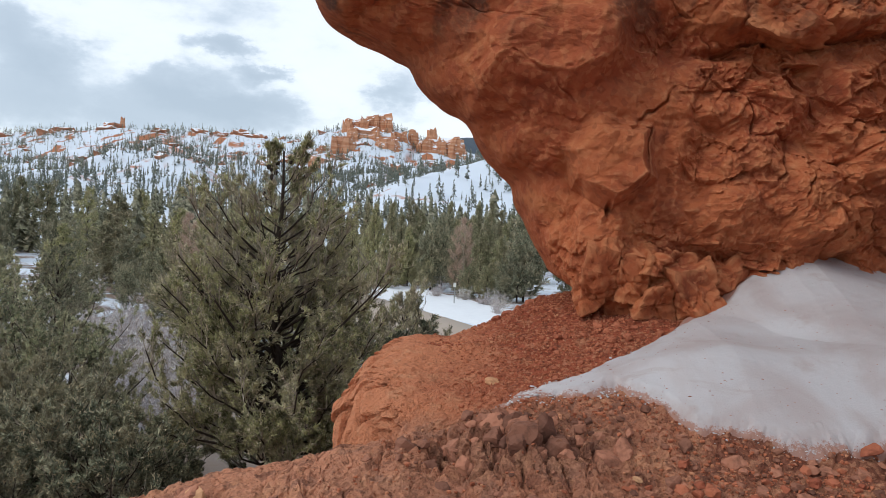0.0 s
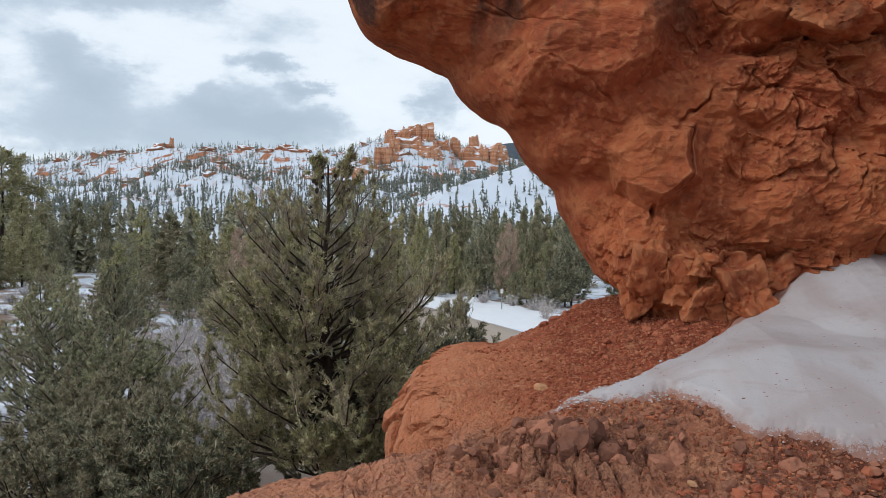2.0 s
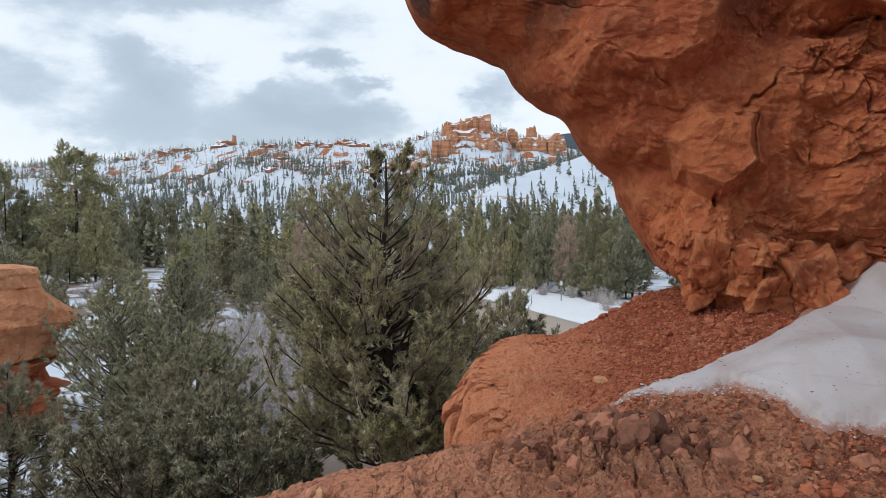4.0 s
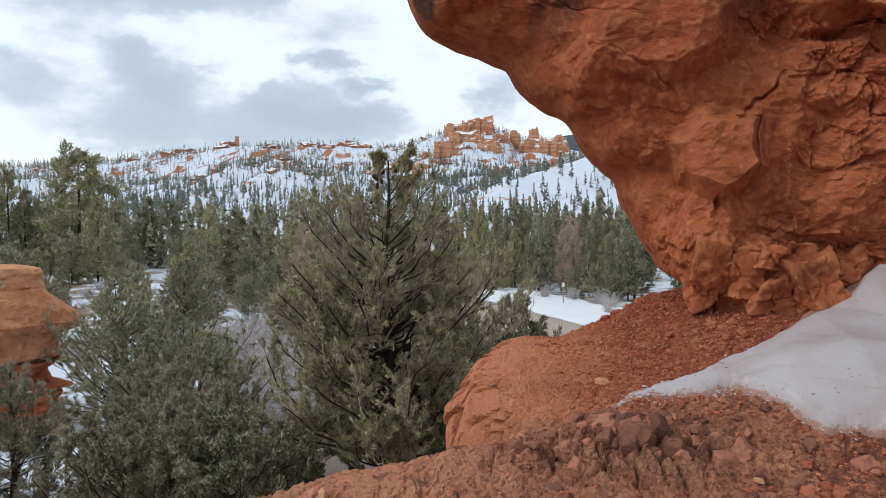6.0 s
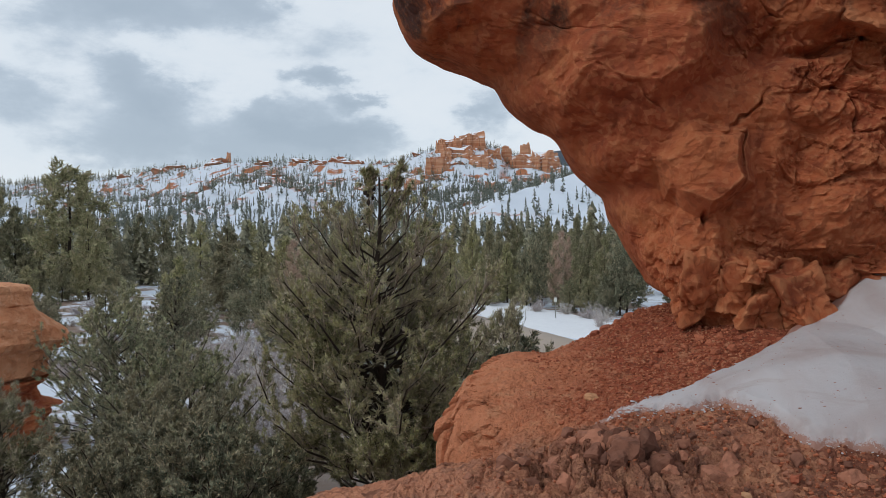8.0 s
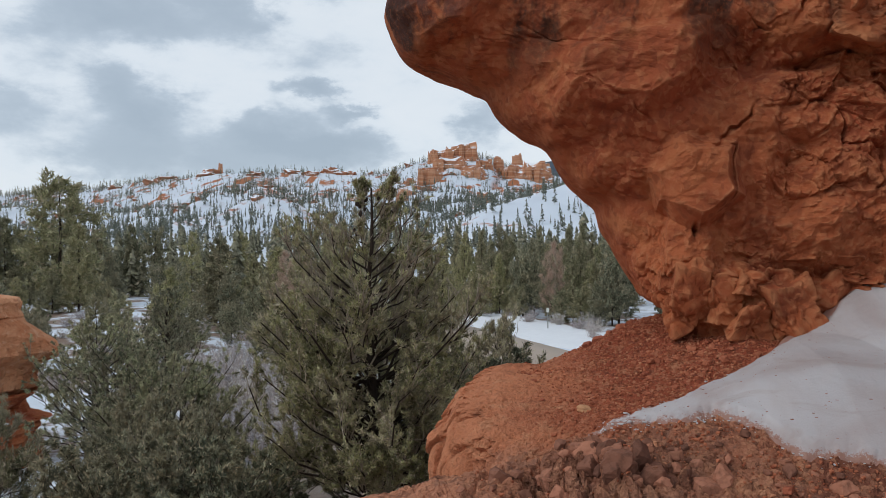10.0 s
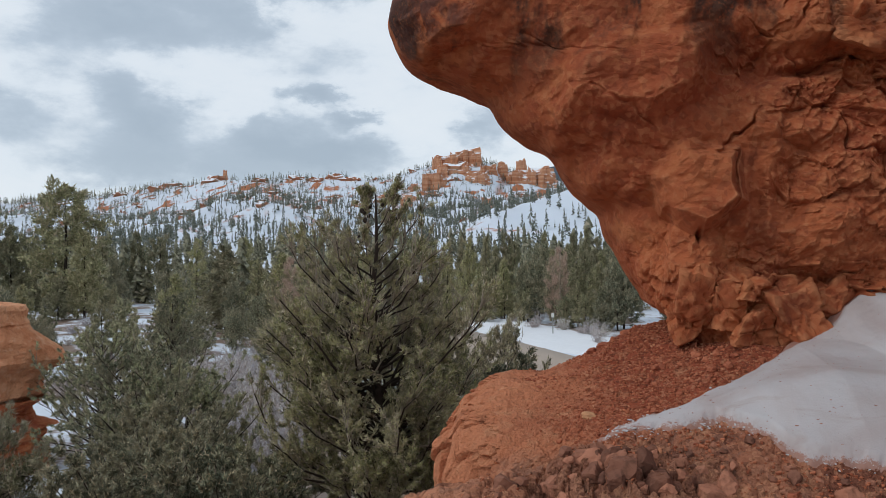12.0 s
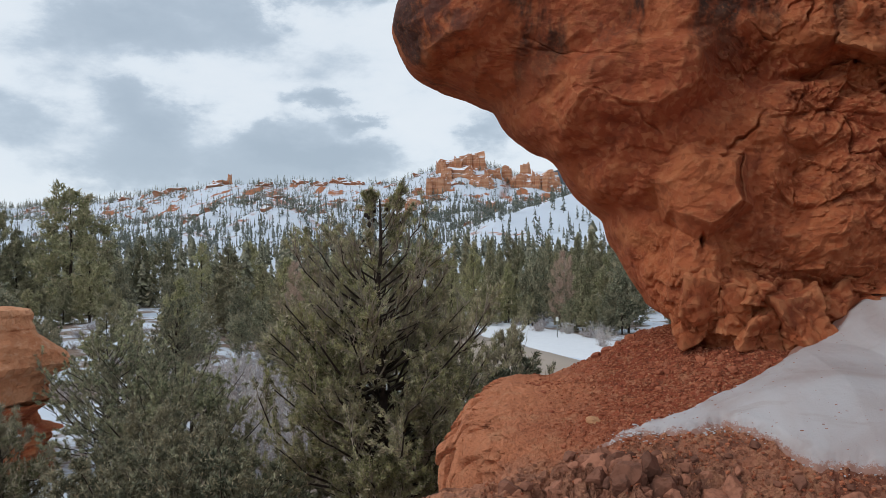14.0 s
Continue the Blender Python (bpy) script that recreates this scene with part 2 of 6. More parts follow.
# ---------------------------------------------------------------- materials
def rock_material():
    n, finish = material("red_rock")
    p = n.place()
    broad, mid, fine = n.noise(p, 1.1, 5, 0.6, 0.6), n.noise(p, 5.0, 6, 0.65, 0.4), n.noise(p, 45.0, 4, 0.7)
    col = n.mix(n.span(broad, 0.36, 0.64), (0.385, 0.092, 0.039), (0.52, 0.150, 0.060))
    col = n.mix(n.math("MULTIPLY", n.span(mid, 0.52, 0.72), 0.6), col, (0.64, 0.24, 0.105))
    col = n.mix(n.math("MULTIPLY", n.span(mid, 0.46, 0.30), 0.6), col, (0.25, 0.056, 0.027))
    patch = n.noise(p, 2.3, 4, 0.6, 0.9)
    col = n.mix(n.math("MULTIPLY", n.span(patch, 0.54, 0.66), 0.55), col, (0.60, 0.22, 0.090))
    col = n.mix(n.math("MULTIPLY", n.span(patch, 0.46, 0.36), 0.45), col, (0.26, 0.070, 0.036))
    col = n.mix(n.math("MULTIPLY", n.span(fine, 0.55, 0.75), 0.35), col, (0.22, 0.06, 0.03))
    chips = n.add("ShaderNodeSeparateColor", {0: n.add("ShaderNodeTexVoronoi", {"Vector": p, "Scale": 34.0}).outputs["Color"]}).outputs[0]
    col = n.mix(n.span(chips, 0.72, 0.95, 0.0, 0.35), col, (0.62, 0.25, 0.115))
    col = n.mix(n.span(chips, 0.25, 0.05, 0.0, 0.35), col, (0.20, 0.055, 0.028))
    # highlights put into the colour: convex edges are mixed lighter
    ridged = n.add("ShaderNodeNewGeometry").outputs["Pointiness"]
    col = n.mix(n.math("MULTIPLY", n.span(ridged, 0.505, 0.56), 0.45), col, (0.62, 0.27, 0.125))
    # dark varnish streaks that run down from the top of the overhang
    streak = n.noise(n.place((2.1, 2.1, 0.8), (3.1, 0, 0.4)), 1.5, 4, 0.6, 0.8)
    z = n.add("ShaderNodeSeparateXYZ", {0: p}).outputs
    high = n.span(n.math("ADD", z[2], n.math("MULTIPLY", mid, 0.5)), 7.62, 8.15)
    stain = n.math("MULTIPLY", n.math("MULTIPLY", n.span(streak, 0.47, 0.60), high), n.span(fine, 0.30, 0.52, 0.35, 0.95))
    col = n.mix(stain, col, (0.055, 0.034, 0.027))
    skin = n.noise(n.place((1, 1, 1), (7.0, 0, 0)), 5.5, 6, 0.7, 0.6)
    shoulder = n.math("MULTIPLY", n.span(n.math("ADD", z[0], n.math("MULTIPLY", mid, 0.4)), 0.02, -0.28), n.span(n.math("ADD", z[2], n.math("MULTIPLY", broad, 0.3)), 7.78, 7.98))
    col = n.mix(n.math("MULTIPLY", n.math("MULTIPLY", shoulder, n.span(skin, 0.40, 0.56)), 0.85), col, (0.11, 0.050, 0.042))
    col = n.mix(0.10, col, (0.06, 0.03, 0.025))
    warp = n.add("ShaderNodeVectorMath", {0: p, 1: n.add("ShaderNodeTexNoise", {"Vector": p, "Scale": 9.0}).outputs["Color"]}).outputs[0]
    facet = n.add("ShaderNodeTexVoronoi", {"Vector": warp, "Scale": 16.0}).outputs["Color"]
    bump = n.bump(n.noise(p, 12.0, 8, 0.72), 0.35, 0.030)
    bump = n.bump(n.noise(p, 70.0, 6, 0.75), 0.9, 0.010, bump)
    bump = n.bump(facet, 0.30, 0.014, bump)
    grains = n.add("ShaderNodeTexVoronoi", {"Vector": warp, "Scale": 44.0}).outputs["Color"]
    bump = n.bump(grains, n.span(broad, 0.42, 0.58, 0.1, 0.6), 0.010, bump)
    return finish(col, 0.92, bump, 0.2)


def ledge_material():
    n, finish = material("red_gravelly_ground")
    p = n.place()
    z = n.add("ShaderNodeSeparateXYZ", {0: p}).outputs
    broad, mid, fine = n.noise(p, 1.6, 5, 0.6, 0.5), n.noise(p, 8.0, 5, 0.65), n.noise(p, 60.0, 4, 0.7)
    wob = n.math("MULTIPLY", n.math("SUBTRACT", broad, 0.5), 1.2)
    # loose dark red scree lies inland and away from the worn pale edge
    scree = n.span(n.math("ADD", n.math("ADD", z[0], wob), n.math("MULTIPLY", z[1], 0.10)), 0.12, 0.95)
    col = n.mix(scree, (0.66, 0.255, 0.132), (0.35, 0.088, 0.046))
    near = n.span(n.math("ADD", z[1], n.math("MULTIPLY", wob, 0.5)), 3.20, 2.98)
    col = n.mix(n.math("MULTIPLY", near, 0.85), col, (0.46, 0.195, 0.115))
    # platy outer shelf, pale orange with grey-brown skin
    shelf = n.math("MULTIPLY", near, n.span(n.math("ADD", z[0], n.math("MULTIPLY", wob, 0.5)), 0.02, -0.22))
    col = n.mix(n.math("MULTIPLY", shelf, 0.85), col, (0.64, 0.285, 0.17))
    skin = n.span(n.noise(n.place((1, 1, 1), (4.0, 0, 0)), 6.5, 6, 0.65, 0.7), 0.52, 0.60)
    col = n.mix(n.math("MULTIPLY", n.math("MULTIPLY", near, skin), 0.55), col, (0.25, 0.135, 0.10))
    # dark shattered heap
    hx = n.math("POWER", n.math("DIVIDE", n.math("SUBTRACT", z[0], 0.30), 0.36), 2.0)
    hy = n.math("POWER", n.math("DIVIDE", n.math("SUBTRACT", z[1], 2.80), 0.24), 2.0)
    heap = n.span(n.math("ADD", n.math("ADD", hx, hy), n.math("MULTIPLY", wob, 1.6)), 1.25, 0.55)
    col = n.mix(n.math("MULTIPLY", heap, 0.55), col, (0.20, 0.095, 0.066))
    piece = n.add("ShaderNodeTexVoronoi", {"Vector": p, "Scale": 13.0}).outputs["Color"]
    piece = n.math("ADD", n.math("MULTIPLY", piece, 0.6), n.math("MULTIPLY", mid, 0.4))
    col = n.mix(n.math("MULTIPLY", near, n.span(piece, 0.46, 0.70, 0.0, 0.6)), col, (0.47, 0.215, 0.135))
    col = n.mix(n.math("MULTIPLY", near, n.span(piece, 0.36, 0.22, 0.0, 0.6)), col, (0.14, 0.062, 0.045))
    fines = n.math("MULTIPLY", n.span(n.math("ADD", z[1], n.math("MULTIPLY", wob, 0.3)), 2.95, 2.85), n.span(n.math("ADD", z[0], n.math("MULTIPLY", wob, 1.2)), 0.95, 1.10))
    col = n.mix(n.math("MULTIPLY", fines, 0.8), col, (0.215, 0.075, 0.048))
    col = n.mix(n.math("MULTIPLY", n.span(mid, 0.50, 0.72), 0.6), col, (0.68, 0.34, 0.19))
    col = n.mix(n.math("MULTIPLY", n.span(mid, 0.46, 0.28), 0.55), col, (0.22, 0.075, 0.045))
    col = n.mix(n.math("MULTIPLY", n.span(fine, 0.52, 0.72), 0.35), col, (0.22, 0.085, 0.055))
    crumb = n.add("ShaderNodeTexVoronoi", {"Vector": p, "Scale": 62.0}).outputs["Color"]
    crumb = n.add("ShaderNodeSeparateColor", {0: crumb}).outputs[0]
    loose = n.math("MAXIMUM", n.math("MULTIPLY", near, 0.6), n.math("ADD", n.math("MULTIPLY", scree, 0.8), 0.12))
    col = n.mix(n.math("MULTIPLY", loose, n.span(crumb, 0.70, 0.95, 0.0, 0.55)), col, (0.60, 0.29, 0.17))
    col = n.mix(n.math("MULTIPLY", loose, n.span(crumb, 0.30, 0.05, 0.0, 0.60)), col, (0.13, 0.050, 0.033))
    bump = n.bump(n.noise(p, 26.0, 8, 0.75), 1.0, 0.026)
    bump = n.bump(crumb, 0.5, 0.010, bump)
    bump = n.bump(n.voronoi(p, 90.0), 0.7, 0.007, bump)
    return finish(col, 0.95, bump, 0.15)


def stone_material(name, a, b):
    n, finish = material(name)
    p = n.place()
    r = n.add("ShaderNodeObjectInfo").outputs["Random"]
    col = n.mix(r, a, b)
    col = n.mix(n.math("MULTIPLY", n.span(n.noise(p, 30, 4, 0.6), 0.45, 0.7), 0.5), col, tuple(0.45 * c for c in a))
    return finish(col, 0.92, n.bump(n.noise(p, 90.0, 5, 0.7), 0.5, 0.004), 0.2)


def gravel_material():
    n, finish = material("red_gravel")
    r = n.add("ShaderNodeNewGeometry").outputs["Random Per Island"]
    col = n.mix(r, (0.26, 0.075, 0.040), (0.52, 0.185, 0.098))
    col = n.mix(n.span(n.math("FRACT", n.math("MULTIPLY", r, 17.0)), 0.86, 0.97), col, (0.54, 0.25, 0.14))
    return finish(col, 0.95, n.bump(n.noise(n.place(), 150.0, 3, 0.7), 0.4, 0.003), 0.15)


def snow_material(thin_rim=False):
    n, finish = material("old_snow" if thin_rim else "roadside_snow")
    p = n.place()
    broad, grain = n.noise(p, 2.2, 4, 0.55, 0.8), n.noise(p, 120.0, 3, 0.7)
    if not thin_rim:
        col = n.mix(broad, (0.66, 0.68, 0.72), (0.78, 0.80, 0.83))
        return finish(col, 0.6, n.bump(n.noise(p, 1.4, 6, 0.65), 0.4, 0.1), 0.3)
    col = n.mix(n.span(broad, 0.42, 0.66), (0.47, 0.447, 0.458), (0.405, 0.35, 0.345))
    stain = n.noise(n.place((1.0, 1.6, 2.4), (0.3, 0, 0)), 3.2, 5, 0.6, 1.0)
    col = n.mix(n.math("MULTIPLY", n.span(stain, 0.56, 0.72), 0.55), col, (0.36, 0.285, 0.265))
    speck = n.voronoi(p, 46.0)
    rare = n.span(n.noise(p, 7.0, 3, 0.6), 0.56, 0.66)
    col = n.mix(n.math("MULTIPLY", n.span(speck, 0.10, 0.05), rare), col, (0.20, 0.11, 0.08))
    depth = n.add("ShaderNodeAttribute")
    depth.attribute_name = "depth"
    depth = depth.outputs["Fac"]
    wet = n.span(depth, 0.55, 0.05)
    col = n.mix(n.math("MULTIPLY", wet, n.span(n.noise(p, 60.0, 3, 0.6), 0.35, 0.65, 0.15, 0.6)), col, (0.38, 0.28, 0.255))
    grit = n.math("ADD", n.math("MULTIPLY", n.noise(p, 45.0, 4, 0.65), 0.6), n.math("MULTIPLY", n.noise(p, 170.0, 2, 0.6), 0.4))
    bare = n.span(n.math("SUBTRACT", n.math("MULTIPLY", n.math("SUBTRACT", grit, 0.5), 2.2), n.math("SUBTRACT", n.math("MULTIPLY", depth, 3.6), 0.75)), -0.05, 0.25)
    col = n.mix(n.math("MULTIPLY", bare, 0.85), col, (0.30, 0.135, 0.090))
    bump = n.bump(n.noise(p, 9.0, 4, 0.55), 0.12, 0.03)
    bump = n.bump(grain, 0.45, 0.004, bump)
    m = finish(col, 0.55, bump, 0.35)
    shader = [k for k in m.node_tree.nodes if k.type == "BSDF_PRINCIPLED"][0]
    shader.inputs["Subsurface Weight"].default_value = 0.25
    shader.inputs["Subsurface Radius"].default_value = (0.03, 0.025, 0.025)
    shader.inputs["Subsurface Scale"].default_value = 0.6
    return m


def ground_material():
    n, finish = material("valley_and_hills")
    p = n.place()
    z = n.add("ShaderNodeSeparateXYZ", {0: p}).outputs
    nz = n.add("ShaderNodeSeparateXYZ", {0: n.add("ShaderNodeNewGeometry").outputs["Normal"]}).outputs[2]
    small, mid, big = n.noise(p, 1.3, 6, 0.65), n.noise(p, 0.16, 5, 0.6, 0.5), n.noise(p, 0.018, 6, 0.62, 0.5)
    soil = n.mix(small, (0.16, 0.105, 0.075), (0.26, 0.19, 0.15))
    soil = n.mix(n.span(mid, 0.5, 0.7), soil, (0.22, 0.19, 0.17))
    red = n.mix(small, (0.34, 0.11, 0.05), (0.46, 0.20, 0.10))
    soil = n.mix(n.span(z[1], 160.0, 320.0), soil, red)
    white = n.mix(small, (0.57, 0.63, 0.72), (0.68, 0.73, 0.80))
    # the valley keeps patches of snow, the far slopes are mostly white
    valley = n.span(n.math("ADD", n.math("MULTIPLY", mid, 0.7), n.math("MULTIPLY", small, 0.3)), 0.44, 0.53)
    slope = n.span(n.math("ADD", n.math("MULTIPLY", big, 0.75), n.math("MULTIPLY", mid, 0.25)), 0.65, 0.57)
    steep = n.span(nz, 0.66, 0.80)
    slope = n.math("MULTIPLY", slope, steep)
    # bare red ribs that run down the upper slopes
    rib = n.noise(n.place((0.050, 0.013, 0.075), (2.0, 0.0, 0.0)), 1.0, 6, 0.62, 0.6)
    slope = n.math("MULTIPLY", slope, n.math("SUBTRACT", 1.0, n.math("MULTIPLY", n.span(rib, 0.55, 0.60), n.span(z[2], 48.0, 75.0))))
    far = n.span(z[1], 95.0, 190.0)
    cover = n.math("ADD", n.math("MULTIPLY", valley, n.math("SUBTRACT", 1.0, far)), n.math("MULTIPLY", slope, far))
    away = n.span(n.math("SUBTRACT", n.math("MULTIPLY", z[1], 0.8), n.math("MULTIPLY", z[0], 0.6)), 19.0, 23.0)
    hollow = n.math("MULTIPLY", n.span(z[0], -9.3, -10.2), n.span(z[1], 12.0, 13.5))  # a drift lies in the gully by the boulder
    cover = n.math("MAXIMUM", n.math("MULTIPLY", cover, away), n.math("MULTIPLY", hollow, n.span(z[1], 21.0, 18.0)))
    col = n.mix(cover, soil, white)
    return finish(col, 0.85, n.bump(n.noise(p, 2.5, 6, 0.7), 0.6, 0.12), 0.2)


def butte_material(name="banded_cliff", dull=0.0):
    n, finish = material(name)
    p = n.place()
    z = n.add("ShaderNodeSeparateXYZ", {0: p}).outputs
    nz = n.add("ShaderNodeSeparateXYZ", {0: n.add("ShaderNodeNewGeometry").outputs["Normal"]}).outputs[2]
    band = n.noise(n.place((0.02, 0.02, 0.45)), 1.0, 4, 0.6)
    mid = n.noise(p, 0.22, 5, 0.6)
    col = n.mix(n.span(band, 0.38, 0.62), (0.45, 0.19, 0.10), (0.57, 0.31, 0.19))
    col = n.mix(n.math("MULTIPLY", n.span(mid, 0.55, 0.75), 0.5), col, (0.32, 0.13, 0.065))
    col = n.mix(dull, col, (0.27, 0.10, 0.06))
    snow = n.span(n.math("ADD", nz, n.math("MULTIPLY", n.math("SUBTRACT", mid, 0.5), 0.8)), 0.50, 0.68)
    return finish(n.mix(snow, col, (0.80, 0.82, 0.86)), 0.9, n.bump(n.noise(p, 0.8, 5, 0.7), 0.8, 0.6), 0.15)


def leaf_material(name, a, b, dry, share=0.12):
    n, finish = material(name)
    r = n.add("ShaderNodeNewGeometry").outputs["Random Per Island"]
    o = n.add("ShaderNodeObjectInfo").outputs["Random"]
    col = n.mix(r, a, b)
    col = n.mix(n.math("MULTIPLY", o, 0.6), col, (0.80 * a[0], 0.95 * a[1], 1.15 * a[2]))
    lush = n.span(n.math("FRACT", n.math("MULTIPLY", o, 3.7)), 0.6, 0.9)
    col = n.mix(n.math("MULTIPLY", lush, 0.5), col, (1.05 * b[0], 1.08 * b[1], 0.85 * b[2]))
    col = n.mix(n.math("MULTIPLY", n.span(n.math("FRACT", n.math("MULTIPLY", o, 7.3)), 0.55, 0.95), 0.35), col, tuple(0.8 * c for c in dry))
    col = n.mix(n.math("MULTIPLY", n.span(n.noise(n.place(), 9.0, 2, 0.5), 0.42, 0.58), 0.7), col, tuple(0.5 * c for c in a))
    col = n.mix(n.math("MULTIPLY", n.span(n.noise(n.place(), 0.9, 3, 0.6), 0.42, 0.62), 0.35), col, dry)
    col = n.mix(n.span(n.math("FRACT", n.math("MULTIPLY", r, 31.0)), 1.0 - share, 1.0 - 0.7 * share), col, dry)
    m = finish(col, 0.6, None, 0.25)
    shader = [k for k in m.node_tree.nodes if k.type == "BSDF_PRINCIPLED"][0]
    out = [k for k in m.node_tree.nodes if k.type == "OUTPUT_MATERIAL"][0]
    glow = n.add("ShaderNodeBsdfTranslucent", {"Color": col})
    n.fill(out, {0: n.add("ShaderNodeMixShader", {0: 0.12, 1: shader.outputs[0], 2: glow.outputs[0]}).outputs[0]})
    return m


def bark_material(name, a, b, scale=14.0):
    n, finish = material(name)
    p = n.place((1, 1, 0.3))
    g = n.noise(p, scale, 5, 0.7)
    return finish(n.mix(g, a, b), 0.95, n.bump(g, 0.7, 0.01), 0.15)


def boulder_material():
    n, finish = material("weathered_orange_rock")
    p = n.place()
    broad, mid, fine = n.noise(p, 0.8, 5, 0.6, 0.6), n.noise(p, 3.2, 6, 0.65, 0.5), n.noise(p, 14.0, 5, 0.7)
    col = n.mix(n.span(broad, 0.35, 0.65), (0.50, 0.185, 0.085), (0.64, 0.30, 0.16))
    col = n.mix(n.math("MULTIPLY", n.span(mid, 0.52, 0.66), 0.55), col, (0.70, 0.40, 0.25))
    col = n.mix(n.math("MULTIPLY", n.span(mid, 0.44, 0.32), 0.65), col, (0.32, 0.105, 0.05))
    col = n.mix(n.math("MULTIPLY", n.span(fine, 0.54, 0.70), 0.5), col, (0.30, 0.11, 0.06))
    bump = n.bump(n.noise(p, 2.2, 7, 0.7), 0.9, 0.16)
    return finish(col, 0.93, n.bump(fine, 0.6, 0.05, bump), 0.2)


def plain_material(name, a, b, scale, rough=0.8, bump=0.3, depth=0.01, metal=0.0):
    n, finish = material(name)
    g = n.noise(n.place(), scale, 5, 0.65)
    m = finish(n.mix(g, a, b), rough, n.bump(g, bump, depth), 0.3)
    return m


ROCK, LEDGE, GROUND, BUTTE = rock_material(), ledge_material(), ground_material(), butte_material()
OUTCROP = butte_material("red_outcrop", 0.6)
SNOW, OLD_SNOW = snow_material(), snow_material(True)
STONE = stone_material("red_stone", (0.30, 0.085, 0.048), (0.44, 0.15, 0.08))
BROWN_STONE = stone_material("brown_stone", (0.13, 0.058, 0.040), (0.42, 0.18, 0.112))
PALE_STONE = stone_material("pale_stone", (0.52, 0.27, 0.14), (0.60, 0.34, 0.19))
PALE_SNOW = plain_material("snow_grains", (0.50, 0.48, 0.49), (0.60, 0.58, 0.59), 60.0, 0.6, 0.2, 0.002)
GRAVEL = gravel_material()
PINYON = leaf_material("pinyon_needles", (0.065, 0.065, 0.032), (0.70, 0.66, 0.38), (0.60, 0.51, 0.38), 0.22)
JUNIPER = leaf_material("juniper_scales", (0.080, 0.090, 0.054), (0.68, 0.67, 0.45), (0.54, 0.45, 0.30), 0.14)
PINE = leaf_material("pine_needles", (0.12, 0.122, 0.070), (0.70, 0.66, 0.37), (0.48, 0.40, 0.27), 0.12)
WOODS = leaf_material("far_woods", (0.145, 0.155, 0.120), (0.28, 0.288, 0.215), (0.26, 0.24, 0.18), 0.10)
MID_WOODS = leaf_material("valley_woods", (0.14, 0.142, 0.098), (0.48, 0.46, 0.30), (0.36, 0.32, 0.23), 0.1)
DEAD = leaf_material("dry_twigs", (0.52, 0.36, 0.27), (0.70, 0.52, 0.42), (0.58, 0.40, 0.30), 0.1)
SAGE = leaf_material("sagebrush_twigs", (0.55, 0.50, 0.50), (0.80, 0.75, 0.75), (0.52, 0.43, 0.40), 0.2)
BARK = bark_material("dark_bark", (0.022, 0.016, 0.013), (0.075, 0.055, 0.044))
GREY_TWIG = bark_material("bleached_twigs", (0.22, 0.175, 0.135), (0.48, 0.41, 0.33))
ASPHALT = plain_material("dusty_asphalt", (0.34, 0.275, 0.225), (0.42, 0.345, 0.285), 0.6, 0.9, 0.2, 0.01)
METAL = plain_material("post_metal", (0.20, 0.20, 0.19), (0.32, 0.32, 0.30), 9.0, 0.6, 0.1, 0.002)
SIGN = plain_material("sign_face", (0.62, 0.62, 0.58), (0.72, 0.72, 0.68), 9.0, 0.5, 0.05, 0.002)
PALE_ROCK = boulder_material()
# the blue of distance haze is put into this forest's base colour
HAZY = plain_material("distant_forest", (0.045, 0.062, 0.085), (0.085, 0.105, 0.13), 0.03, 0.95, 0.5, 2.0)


# ---------------------------------------------------------------- ground: hillside, valley and far slopes in one sheet
SKYLINE_A = np.array([-1.3, -0.775, -0.6, -0.427, -0.33, -0.274, -0.197, -0.143, -0.11, -0.06, -0.02, 0.009, 0.05, 0.15, 1.3])
SKYLINE_B = np.array([0.090, 0.101, 0.105, 0.122, 0.124, 0.125, 0.121, 0.134, 0.138, 0.138, 0.121, 0.113, 0.106, 0.10, 0.08])
RISE_U = np.array([0.0, 0.10, 0.16, 0.33, 0.67, 0.89, 1.0, 1.1, 1.6, 4.5])
RISE_Q = np.array([-0.053, -0.053, -0.050, 0.035, 0.36, 0.66, 1.0, 0.93, 0.45, 0.3])
SPUR_A, SPUR_B = np.array([-36.0, 345.0]), np.array([44.0, 540.0])


